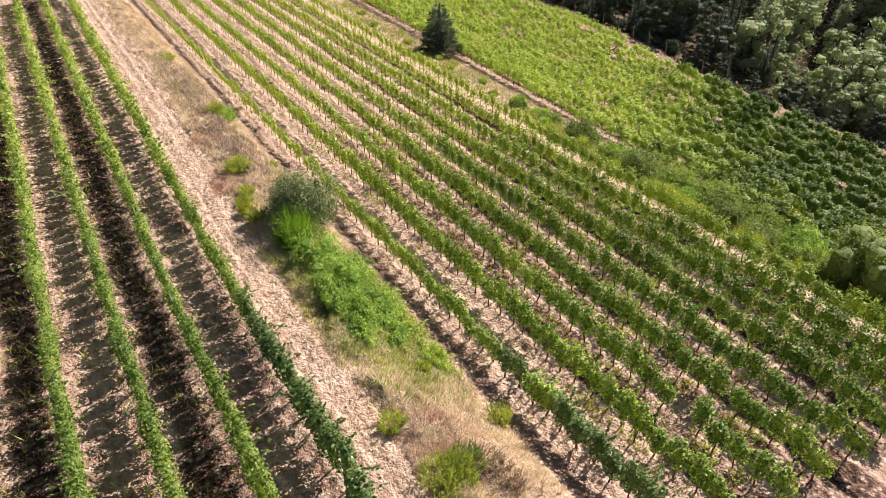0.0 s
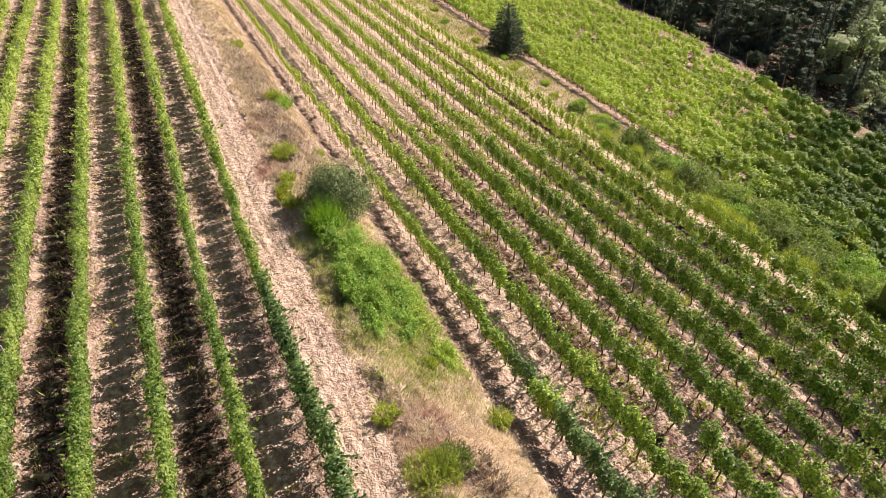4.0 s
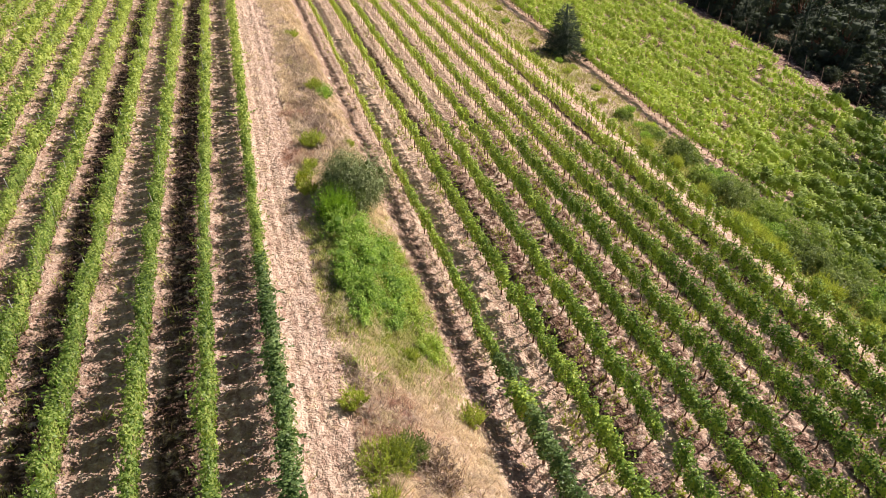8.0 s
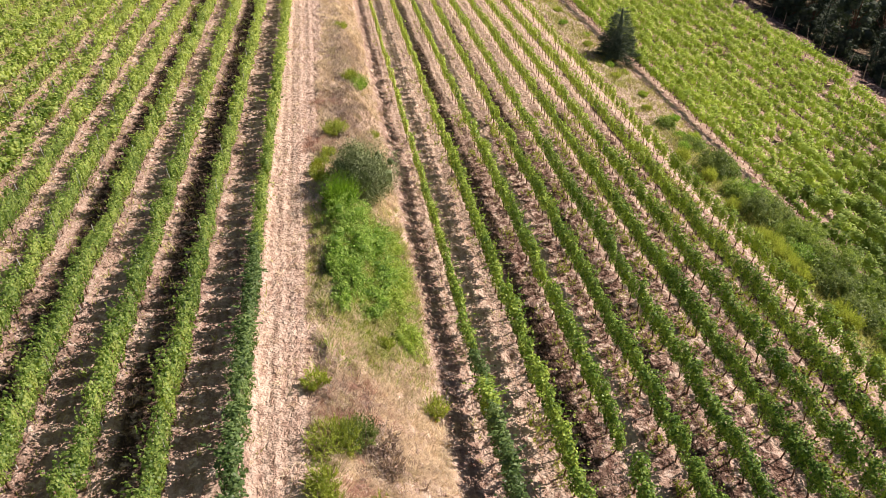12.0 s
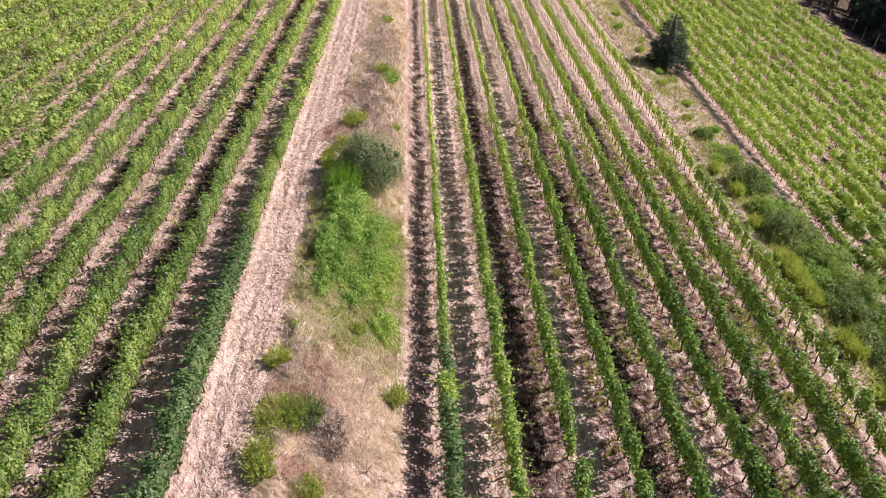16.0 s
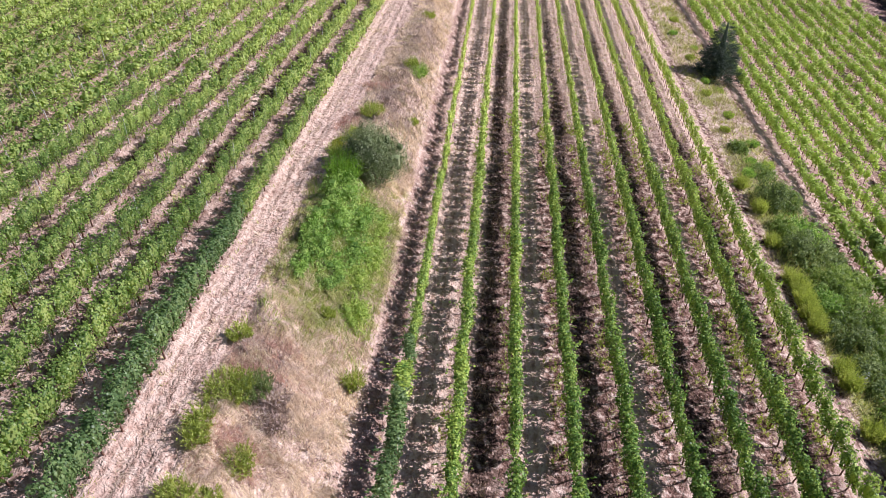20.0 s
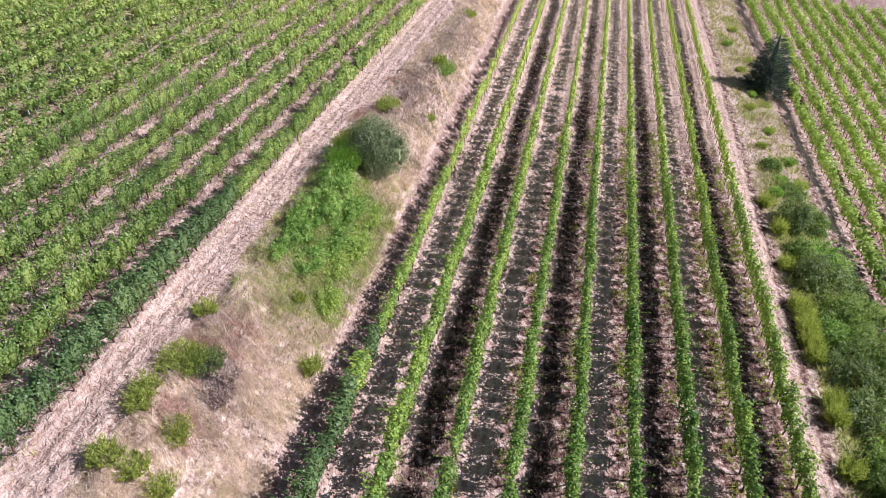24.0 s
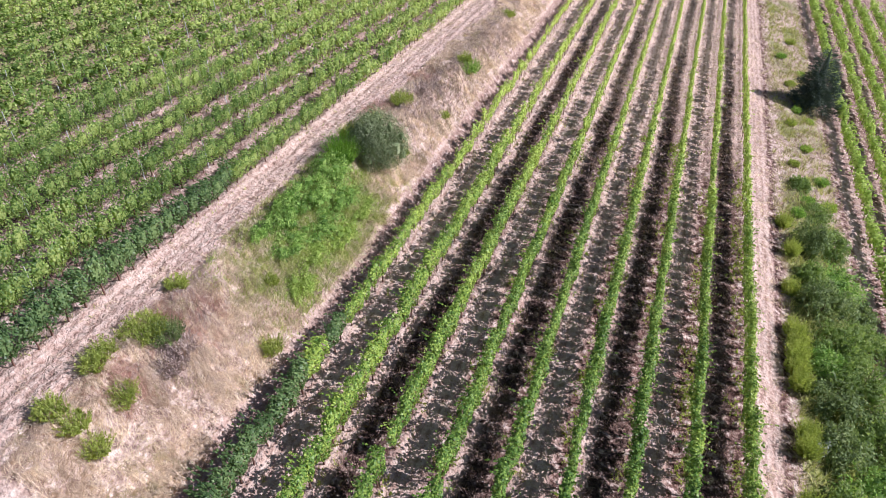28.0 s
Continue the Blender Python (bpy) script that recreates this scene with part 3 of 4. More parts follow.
def vine_block(rows, label, mat, canopies, coarse, near_y, near_rows, group, bent=False, gaps=0.03, scale=1.0, seed=1, wide=(0.75, 1.3), lush=None, first=None, fat=(-8.5, 1.45, 1.08)):
    """Rows of vines: those in the near stretch are things of their own, the rest one mass."""
    r = np.random.default_rng(seed)
    foliage = [smooth(mesh_np("vine_foliage", *t, mat)) for t in canopies]
    edge_row = [smooth(mesh_np("vine_foliage", *t, first)) for t in canopies] if first else foliage
    stems = [smooth(mesh_np("vine_trunk", *t, BARK)) for t in trunks]
    far = []
    for k, (x0, y0, y1) in enumerate(rows):
        for p in plant_row(x0, y0, y1, bent, r, 0.0 if k == 0 else gaps):
            size = (scale * r.uniform(*wide), 1.0, scale * (r.uniform(0.84, 1.14) if lush else r.uniform(0.7, 1.16)))
            if lush:
                q, h = np.interp(p[1], [-10, 8, 35, 60], [1.08, 0.92, 0.68, 0.6]), np.interp(p[1], [-10, 10, 40], [1.02, 0.97, 0.9])
                size = (size[0] * q, 1.0, size[2] * h)
            if lush and k == 0 and p[1] >= fat[0]:
                size = (size[0] * 0.78, 1.0, size[2] * r.uniform(0.66, 0.95))
            if bent and near_rows and k < 4 and p[1] < -3:
                q = min((-3 - p[1]) / 6, 1)
                size = (size[0] * (1 + 0.12 * q), 1.0, max(size[2], 0.95) * (1 + (0.24 if k < 2 else 0.12) * q))
            if first and k == 0:
                q = min(max((fat[0] + 4 - p[1]) / 8, 0), 1)
                size = (size[0] * (1 + q * (fat[1] - 1)), 1.0, size[2] * (1 + q * (fat[2] - 1)))
            flip = math.pi if r.uniform() < 0.5 else 0.0
            if p[1] < near_y and k < near_rows:
                v = thing("grapevine", label, "grapevine", p, math.degrees(flip) + r.normal(0, 4), 1.0, group)
                v.matrix_basis = v.matrix_basis @ Matrix.Diagonal((*size, 1))
                part("trunk", stems[int(r.integers(8))], v, "gnarled dark brown trunk")
                part("foliage", (edge_row if k == 0 and r.uniform() < (fat[0] + 2 - p[1]) / 6 else foliage)[int(r.integers(len(foliage)))], v)
            else:
                far.append((*p, flip + r.normal(0, 0.06), *size))
    far = np.array(far)
    n = len(canopies)
    pick = r.integers(0, n, len(far)) + n * (far[:, 1] > 13)
    canopies = canopies + coarse
    mass = thing("vine_rows", label, "grapevine rows", kind="stuff")
    part("foliage", smooth(mesh_np("vine_row_foliage", *repeat(canopies, far[:, :3], far[:, 3], far[:, 4:7], pick), mat)), mass)
    part("trunks", smooth(mesh_np("vine_row_trunks", *repeat(far_trunks, far[:, :3], far[:, 3], far[:, 4:7], r.integers(0, 8, len(far))), BARK)), mass)


vine_block([(x, -18, 72) for x in R_ROWS], "green trellised grapevine in a bare-soil row", VINE,
           [vine_canopy(100 + s, 700, 0.098, 0.265, 0.54, 2.05, 1.05, 1.05, 0.16, 0.5, 0.86, 0.36, 0.32) for s in range(10)],
           [vine_canopy(120 + s, 180, 0.15, 0.26, 0.66, 1.96, 1.06, 0.85, 0.14, 0.5, 0.86, 0.4, 0.32) for s in range(10)], 2.0, 9, "vines in the lower block", False, 0.004, seed=11, lush=-8.5, first=VINE_BLUE)
vine_block([(x, -19 + 0.4 * i, 64) for i, x in enumerate(L_ROWS[:6])], "dense leafy grapevine in the upper block", VINE_UPPER,
           [vine_canopy(200 + s, 620, 0.096, 0.265, 0.3, 1.84, 1.06, 0.9, 0.15, 0.5, 0.86, 0.55, 0.3) for s in range(10)],
           [vine_canopy(220 + s, 210, 0.165, 0.34, 0.25, 1.72, 1.04, 1.0, 0.24, 0.5, 0.86, 0.5, 0.42) for s in range(10)], 3.0, 5, "vines in the upper block", True, 0.004, seed=12, wide=(0.75, 1.3), first=VINE_BLUE, fat=(-1.0, 1.12, 1.02))
vine_block([(x, -12 + 1.2 * i, 58) for i, x in enumerate(L_ROWS[6:])], "bushy grapevine rows grown together", VINE_UPPER,
           [vine_canopy(300 + s, 150, 0.19, 0.5, 0.15, 1.45, 1.1, 1.0, 0.35, 0.5, 0.86, 0.45, 0.7) for s in range(8)],
           [vine_canopy(320 + s, 125, 0.21, 0.5, 0.15, 1.45, 1.1, 1.0, 0.35, 0.5, 0.86, 0.45, 0.7) for s in range(8)], -99, 0, "", True, 0.08, seed=13, wide=(0.6, 1.6))


ragged = np.random.default_rng(16).normal(0, 5.0, len(F_ROWS))
vine_block([(x, turning(x) + d if x < 57 else 44.0, 86) for x, d in zip(F_ROWS, ragged)], "yellow-green grapevine rows on the outer slope", VINE_OUTER,
           *[[vine_canopy(400 + s, 125, 0.19, 0.36, 0.45, 1.65, 1.12, 0.9, 0.22, 0.4, 0.86, 0.5, 0.5) for s in range(8)]] * 2, -99, 0, "", False, 0.03, seed=14, wide=(0.7, 1.5))
vine_block([(x, -6 + 0.1 * (x - 27), turning(x) + d) for x, d in zip(F_ROWS[:13], ragged)], "lush dark green grapevine rows on the outer slope", VINE_OUTER,
           *[[vine_canopy(500 + s, 190, 0.17, 0.45, 0.35, 1.8, 1.15, 0.9, 0.12, 0.28, 0.86, 0.8) for s in range(8)]] * 2, -99, 0, "", False, 0.02, seed=15, wide=(0.7, 1.5))


# ---- shrubs, weeds, trees ----
def shrub(count, leaf, rx, ry, rz, seed, lumps=9, wide=0.7, low=0.05, tumble=0.35, heart=0.5):
    """Foliage of a shrub: several overlapping leafy lumps, uneven outline, base at z 0."""
    r = np.random.default_rng(seed)
    cs, outs, hearts = [], [], []
    for k in range(lumps):
        a, d = r.uniform(0, 6.28), math.sqrt(r.uniform(0, 0.55))
        c = np.array([math.cos(a) * d * rx, math.sin(a) * d * ry, rz * r.uniform(0.18, 0.78) * (1.1 - 0.5 * d)])
        s = np.array([rx, ry, rz]) * r.uniform(0.2, 0.44)
        n = count // lumps
        u = unit(r.normal(0, 1, (n, 3)))
        p = c + u * s * (r.uniform(0.35, 1.12, (n, 1)) ** 0.5)
        cs.append(p)
        outs.append(u + (0, 0, 0.3))
        hearts.append(lump(c, s * heart, r))
    c, o = np.concatenate(cs), np.concatenate(outs)
    c[:, 2] = np.maximum(c[:, 2], low + r.uniform(0, 0.1, len(c)))
    return joined([leaves(c, o, leaf, wide, r, 0.0, tumble)] + hearts)


def arching(n, rx, ry, rz, r, leaf, per=16):
    """Leafy shoots that rise from the middle of a bush and arch over outwards."""
    a, d = r.uniform(0, 6.28, n), np.sqrt(r.uniform(0, 0.6, n))
    way = a + r.normal(0, 0.7, n)
    foot = np.stack([np.cos(a) * d * rx * 0.8, np.sin(a) * d * ry * 0.8, np.zeros(n)], 1)
    go = np.stack([np.cos(way) * rx, np.sin(way) * ry], 1) * r.uniform(0.25, 0.75, (n, 1))
    tall = rz * r.uniform(0.55, 1.15, n) * (1.1 - 0.6 * d)
    j = np.repeat(np.arange(n), per)
    t = r.uniform(0.15, 1.0, len(j))
    c = foot[j].copy()
    c[:, :2] += go[j] * t[:, None]
    c[:, 2] = 0.03 + tall[j] * np.sin(math.pi * (0.12 + 0.7 * t))
    c += r.normal(0, 0.03, c.shape)
    run = np.concatenate([go[j], (tall[j] * 2.2 * np.cos(math.pi * (0.12 + 0.7 * t)))[:, None]], 1)
    tan = unit(unit(run) + r.normal(0, 0.4, (len(j), 3)))
    nor = unit(r.normal(0, 0.5, (len(j), 3)) + (0, 0, 1.0) + np.concatenate([go[j], np.zeros((len(j), 1))], 1) * 0.5)
    side = unit(np.cross(tan, nor))
    s = (leaf * r.uniform(0.7, 1.3, len(j)))[:, None]
    v = np.stack([c, c + tan * s * 0.5 + side * s * 0.24, c + tan * s, c + tan * s * 0.5 - side * s * 0.24], 1)
    return v.reshape(-1, 3), np.arange(len(j) * 4).reshape(-1, 4)


def stems(count, height, spread, radius, seed):
    r = np.random.default_rng(seed)
    out = []
    for _ in range(count):
        a, d = r.uniform(0, 6.28), r.uniform(0.2, 1.0) * spread
        e = np.array([math.cos(a) * d, math.sin(a) * d, height * r.uniform(0.7, 1.0)])
        out.append(tube([(0, 0, -0.15), e * (0.25, 0.25, 0.45) + r.normal(0, 0.04, 3), e], [radius, radius * 0.7, radius * 0.25], 5))
    return joined(out)


def bush(name, label, category, x, y, rx, ry, rz, mat, count, leaf, seed, wide=0.7, stem=0.03, lumps=9, group="", heart=0.5, arch=0):
    t = thing(name, label, category, (x, y, surf(x, y) - 0.04), group=group)
    part("woody_base", smooth(mesh_np("woody_base", *stems(6, rz * 0.75, max(rx, ry) * 0.6, stem, seed), BARK)), t, "brown woody stems")
    leafage = shrub(count, leaf, rx, ry, rz, seed, lumps, wide, heart=heart, tumble=0.5)
    if arch:
        leafage = joined([leafage, arching(arch, rx, ry, rz, np.random.default_rng(seed + 900), leaf * 1.15)])
    part("foliage", smooth(mesh_np("foliage", *leafage, mat)), t)
    return t


def weed(name, label, x, y, width, height, mat, count, seed, lean=0.5, group="weeds on the bank"):
    """A rounded clump of feathery leafy shoots."""
    r = np.random.default_rng(seed)
    n = count // 2
    a, d = r.uniform(0, 6.28, n), np.sqrt(r.uniform(0, 1, n)) * 0.42
    c = np.stack([np.cos(a) * d, np.sin(a) * d, np.zeros(n)], 1) * (width, width, 0)
    v, f = blades(c, height * (1.0 - 1.6 * d * d), lean, 0.014, r)
    lv = plumes(count // 2, width * 0.8, height * 1.15, r)
    t = thing(name, label, "weed", (x, y, surf(x, y) + 0.01), group=group)
    part("shoot_clump", mesh_np("shoot_clump", v, f, mat), t)
    part("foliage", mesh_np("foliage", *lv, mat), t)
    return t


# the bank
bush("olive_bush", "round grey-green wild olive bush on the bank", "bush", -3.75, 5.8, 2.1, 2.1, 3.6, OLIVE, 28000, 0.105, 21, 0.36, 0.06, 70, "", 0.3)
bush("broom_bush", "bright green feathery bush beside the olive", "bush", -5.2, 3.4, 1.0, 0.9, 1.15, BRIGHT, 2200, 0.11, 22, 0.4, 0.03, 14)
weed("broom_shoots", "upright bright green shoots beside the olive", -5.1, 3.6, 1.5, 1.7, BRIGHT, 620, 23, 0.35, "bushes on the bank")
def r_lift(k):
    """Taller and lower hummocks by turns."""
    return (1.35, 0.75, 1.15, 0.65)[k % 4]


for k, (x, y, rx, ry, rz) in enumerate([(-5.2, 1.6, 1.3, 1.3, 0.95), (-4.3, 0.3, 1.4, 1.6, 0.95), (-5.3, -1.0, 1.3, 1.4, 0.85), (-4.3, -2.3, 1.4, 1.5, 0.9),
                                       (-5.5, -3.3, 0.9, 1.2, 0.8), (-3.7, -4.2, 1.1, 1.2, 0.65), (-3.4, -6.0, 0.9, 1.0, 0.85), (-5.9, -4.7, 0.5, 0.7, 0.7), (-3.3, -1.6, 0.9, 1.4, 0.6),
                                       (-4.7, -4.5, 0.9, 1.0, 0.55), (-6.0, -2.2, 0.45, 0.9, 0.6), (-3.4, 1.0, 0.8, 1.3, 0.5)]):
    bush("bramble", "low spreading green bramble thicket on the bank", "bramble", x + 0.4, y, rx * 0.98, ry * 1.15, rz * r_lift(k) * (1.15 if x < -4 else 0.7), BRAMBLE if x < -3.9 else FRESH, 2600, 0.1, 30 + k, 0.34, 0.015, 17, "brambles on the bank", 0.5, 100)
WEEDS = [(-3.1, 22.2, 1.3, 1.0, BRAMBLE), (-3.6, 22.6, 0.9, 0.7, WEED), (-5.0, 12.8, 1.2, 0.8, WEED), (-6.1, 6.4, 0.7, 0.8, WEED), (-5.9, 8.6, 0.8, 0.7, WEED),
         (-6.3, 7.6, 0.6, 0.6, YELLOW), (-5.6, 9.6, 0.6, 0.6, WEED), (-6.7, -9.7, 0.8, 0.5, WEED), (-2.15, -10.0, 0.7, 0.8, WEED),
         (-6.2, -12.7, 1.5, 0.8, WEED), (-5.3, -12.4, 1.1, 0.7, SCRUB), (-6.5, -14.4, 0.8, 0.8, WEED), (-6.4, -15.2, 0.7, 0.7, WEED), (-6.2, -17.5, 0.9, 0.7, WEED),
         (-4.9, -15.6, 0.9, 0.8, WEED), (-4.3, -17.8, 0.7, 0.8, WEED), (-5.3, -17.6, 0.9, 0.5, WEED), (-4.0, -6.9, 0.8, 0.4, WEED), (-3.65, 36.4, 1.0, 0.6, WEED),
         (-3.0, 8.0, 0.5, 0.3, WEED), (-2.6, 14.5, 0.6, 0.4, WEED)]
for k, (x, y, w, h, m) in enumerate(WEEDS):
    weed("weed_clump", "yellow-green weed clump in dry grass", x, y, w * 1.3, h * 0.95, m, int(140 * w * w + 70), 50 + k, 0.8)
for k, (x, y, w, h) in enumerate([(-4.6, -12.5, 1.4, 0.6), (-4.4, -13.4, 1.5, 0.5)]):
    weed("dead_weed_clump", "mauve-grey dead weed clump in dry grass", x, y, w, h, MAUVE, 150, 80 + k, 0.7, "dead weeds on the bank")


def scatter(name, label, n, box, keep, height, lean, width, mat, seed, per=5, flow=None):
    """Grass tufts strewn over a stretch of the plan."""
    r = np.random.default_rng(seed)
    x, y = r.uniform(box[0], box[1], n), r.uniform(box[2], box[3], n)
    m = r.uniform(0, 1, n) < keep(x, y)
    x, y = np.repeat(x[m], per), np.repeat(y[m], per)
    x, y = x + r.normal(0, 0.06, len(x)), y + r.normal(0, 0.06, len(y))
    v, f = blades(np.stack([x, y, surf(x, y) - 0.02], 1), height, lean, width, r, flow(x, y) if flow else None)
    return tagged(new(name, mesh_np(name, v, f, mat)), label, "grass", kind="stuff")


def swirl(x, y):
    """The way the dry grass lies, turning from place to place."""
    return -2.4 + lattice(x * 0.4, y * 0.4, 31) * 3.6 + lattice(x * 1.2, y * 1.2, 32) * 2.2


def turf_share(x, y):
    t = zones(x, y)
    return t[1] * (1 - 0.7 * t[2]) * (0.35 + 0.9 * lattice(x * 0.8, y * 0.8, 8))


def green_share(x, y):
    return zones(x, y)[2] * 0.9


def tussocks(name, label, n, box, keep, length, per, width, mat, seed, spread=0.12):
    """Matted tufts of long dead grass, each combed one way."""
    r = np.random.default_rng(seed)
    x, y = r.uniform(box[0], box[1], n), r.uniform(box[2], box[3], n)
    m = r.uniform(0, 1, n) < keep(x, y)
    x, y = np.repeat(x[m], per), np.repeat(y[m], per)
    way = swirl(x, y) + np.repeat(r.normal(0, 1.3, m.sum()), per) + r.normal(0, 0.7, len(x))
    x, y = x + r.normal(0, spread, len(x)), y + r.normal(0, spread, len(y))
    v, f = arched(np.stack([x, y, surf(x, y) - 0.02], 1), way, length, width, surf, r)
    tagged(new(name, mesh_np(name, v, f, mat)), label, "grass", kind="stuff")


def rust_share(x, y):
    return sum(np.exp(-(((x - a) / 0.75) ** 2 + ((y - c) / 0.9) ** 2)) for a, c in ((-5.9, -11.2), (-5.3, -10.6), (-6.3, 11.5), (-5.6, 18.5), (-5.2, -15.0)))


tussocks("dry_grass_tufts", "long pale dead grass matted in swirling tufts", 4200, (-7.0, -1.9, -20, 10), lambda x, y: turf_share(x, y) * (0.15 + 0.85 * (lattice(x * 1.3, y * 1.3, 53) > 0.42)), 0.34, 22, 0.009, STRAW, 190)
tussocks("dull_grass_tufts", "grey-green withered grass round the brambles", 1300, (-6.8, -2.0, -9.5, 7), lambda x, y: np.clip(zones(x, y)[2] * 0.9, 0.03, 0.6), 0.4, 22, 0.011, GREENGRASS, 192)
tussocks("brown_grass_tufts", "dull brown withered tufts among the pale grass", 1500, (-6.8, -2.0, -20, 40), lambda x, y: turf_share(x, y) * (lattice(x * 0.9, y * 0.9, 56) > 0.6), 0.36, 20, 0.01, DULL, 198)
tussocks("rusty_weeds", "rust-brown dead weeds on the bank", 1900, (-7.0, -4.0, -17, 21), rust_share, 0.42, 18, 0.011, RUST, 193)
tussocks("track_grass", "sparse straw along the edges of the farm track", 500, (-9.0, -6.0, -20, 40), lambda x, y: 0.25 + 0.5 * (lattice(x * 2, y * 0.4, 49) > 0.6), 0.28, 8, 0.012, STRAW, 194)
tussocks("path_straw", "flattened straw on the dirt path", 350, (19.3, 20.7, -16, 60), lambda x, y: 0.3 + 0.6 * lattice(x, y, 50), 0.26, 10, 0.013, STRAW, 195)
scatter("dry_grass", "pale dry grass lying on the bank", 16000, (-7.2, -1.6, -20, 62), turf_share, 0.19, 1.5, 0.012, STRAW, 90, 7, swirl)
scatter("dry_grass", "dull dry grass along the dirt path", 9000, (20.3, 26.3, -16, 75), turf_share, 0.26, 1.3, 0.016, DULL, 91, 6)
scatter("green_grass", "half-green grass on the bank", 10000, (-7, -1.8, -10, 7), green_share, 0.19, 0.9, 0.018, GREENGRASS, 92, 6)
scatter("fresh_grass", "fresh light green grass on the bank", 9000, (-6.6, -2, -9, 4), green_share, 0.17, 1.2, 0.018, FRESH, 97, 6, swirl)
scatter("green_grass", "half-green grass between the fields", 7000, (20.6, 26.5, -16, 70), green_share, 0.35, 0.9, 0.025, GREENGRASS, 93, 5)


def dead_share(x, y):
    m = np.exp(-(((x + 3.9) / 1.3) ** 2 + ((y - 16) / 5.5) ** 2)) + 0.8 * np.exp(-(((x + 3.6) / 1.2) ** 2 + ((y - 29) / 6) ** 2))
    m = m + 0.9 * np.exp(-(((x + 4.6) / 0.9) ** 2 + ((y + 13.2) / 1.1) ** 2)) + 0.5 * np.exp(-(((x + 5.6) / 1.0) ** 2 + ((y + 10.2) / 1.4) ** 2))
    return m * (0.3 + lattice(x * 1.3, y * 1.3, 18))


tussocks("dry_grass_tufts", "long pale dead grass further up the bank", 2600, (-6.6, -1.9, 10, 55), lambda x, y: turf_share(x, y) * np.clip(0.9 - 1.2 * dead_share(x, y), 0.05, 1), 0.38, 11, 0.015, STRAW, 191)
tussocks("dead_grass_tufts", "mauve-grey dead weeds matted on the bank", 2200, (-6.8, -2.0, -16, 42), dead_share, 0.36, 12, 0.014, MAUVE, 199)
scatter("dead_grass", "mauve-brown dead weeds and grass on the bank", 17000, (-7, -1.8, -16, 42), dead_share, 0.22, 1.0, 0.018, MAUVE, 96, 7)


def under_row(rows, bent, spread, chance):
    def keep(x, y):
        d = np.min([np.abs(x - (bend(y) if bent else 0) - q) for q in rows], axis=0)
        return chance * np.exp(-(d / spread) ** 2) * (0.3 + 1.2 * (lattice(x, y * 0.5, 9) > 0.55))
    return keep


scatter("row_weeds", "sparse weeds under the vine rows", 16000, (-1, 19.5, -17, 60), under_row(R_ROWS, False, 0.4, 0.5), 0.22, 0.9, 0.022, GREENGRASS, 94, 5)
scatter("row_weeds", "sparse weeds under the upper vine rows", 14000, (-30, -8, -19, 50), under_row(L_ROWS, True, 0.45, 0.5), 0.22, 0.9, 0.024, GREENGRASS, 95, 5)

def foot_weeds(label, n, seed):
    """Low yellow-green leafy weeds along the feet of the rows."""
    r = np.random.default_rng(seed)
    q = r.choice(R_ROWS[1:], n, p=np.array([2, 2, 3, 3, 4, 4, 4, 4]) / 26)
    x, y = q + r.normal(-0.2, 0.22, n), r.uniform(-17, 22, n)
    m = lattice(x * 0.5, y * 0.35, 55) > 0.36
    x, y = x[m], y[m]
    forms = [plumes(9, 0.5, 0.34, np.random.default_rng(seed + k), 0.1, 9) for k in range(6)]
    v, f = repeat(forms, np.stack([x, y, land(x, y) + 0.04], 1), r.uniform(0, 6.28, len(x)), r.uniform(0.6, 1.5, (len(x), 1)) * np.ones(3), r.integers(0, 6, len(x)))
    tagged(new("foot_weeds", mesh_np("foot_weeds", v, f, WEED)), label, "weeds", kind="stuff")


foot_weeds("low yellow-green weeds at the feet of the vines", 650, 240)
scatter("field_weeds", "low green weeds between the upper vine rows", 16000, (-52, -10.5, -17, 56), lambda x, y: np.clip((-9 - x) / 14, 0.12, 0.9) * (lattice(x * 0.8, y * 0.5, 36) > 0.5), 0.26, 1.0, 0.03, GREENGRASS, 98, 4)

# clods and stones on the bare soil
iv = np.array([(1, 0, 0), (-1, 0, 0), (0, 1, 0), (0, -1, 0), (0, 0, 1), (0, 0, -1)], float)
jf = np.array([(0, 2, 4), (2, 1, 4), (1, 3, 4), (3, 0, 4), (2, 0, 5), (1, 2, 5), (3, 1, 5), (0, 3, 5)])


def clods_on(label, n, box, keep, size, seed):
    r = np.random.default_rng(seed)
    x, y = r.uniform(box[0], box[1], n), r.uniform(box[2], box[3], n)
    m = r.uniform(0, 1, n) < keep(x, y)
    x, y = x[m], y[m]
    forms = [(iv * r.uniform(0.6, 1.25, (len(iv), 1)), jf) for _ in range(6)]
    s = (size * r.lognormal(0, 0.3, len(x)))[:, None] * r.uniform(0.6, 1.3, (len(x), 3)) * (1, 1, 0.35)
    v, f = repeat(forms, np.stack([x, y, land(x, y) + 0.01], 1), r.uniform(0, 6.28, len(x)), s, r.integers(0, 6, len(x)))
    tagged(new("soil_clods", mesh_np("soil_clods", v, f, CLOD)), label, "soil clods", kind="stuff")


def soil_share(x, y):
    t = zones(x, y)
    return (1 - t[1]) * (1 - 0.3 * t[2]) * lattice(x * 1.2, y * 0.6, 12)


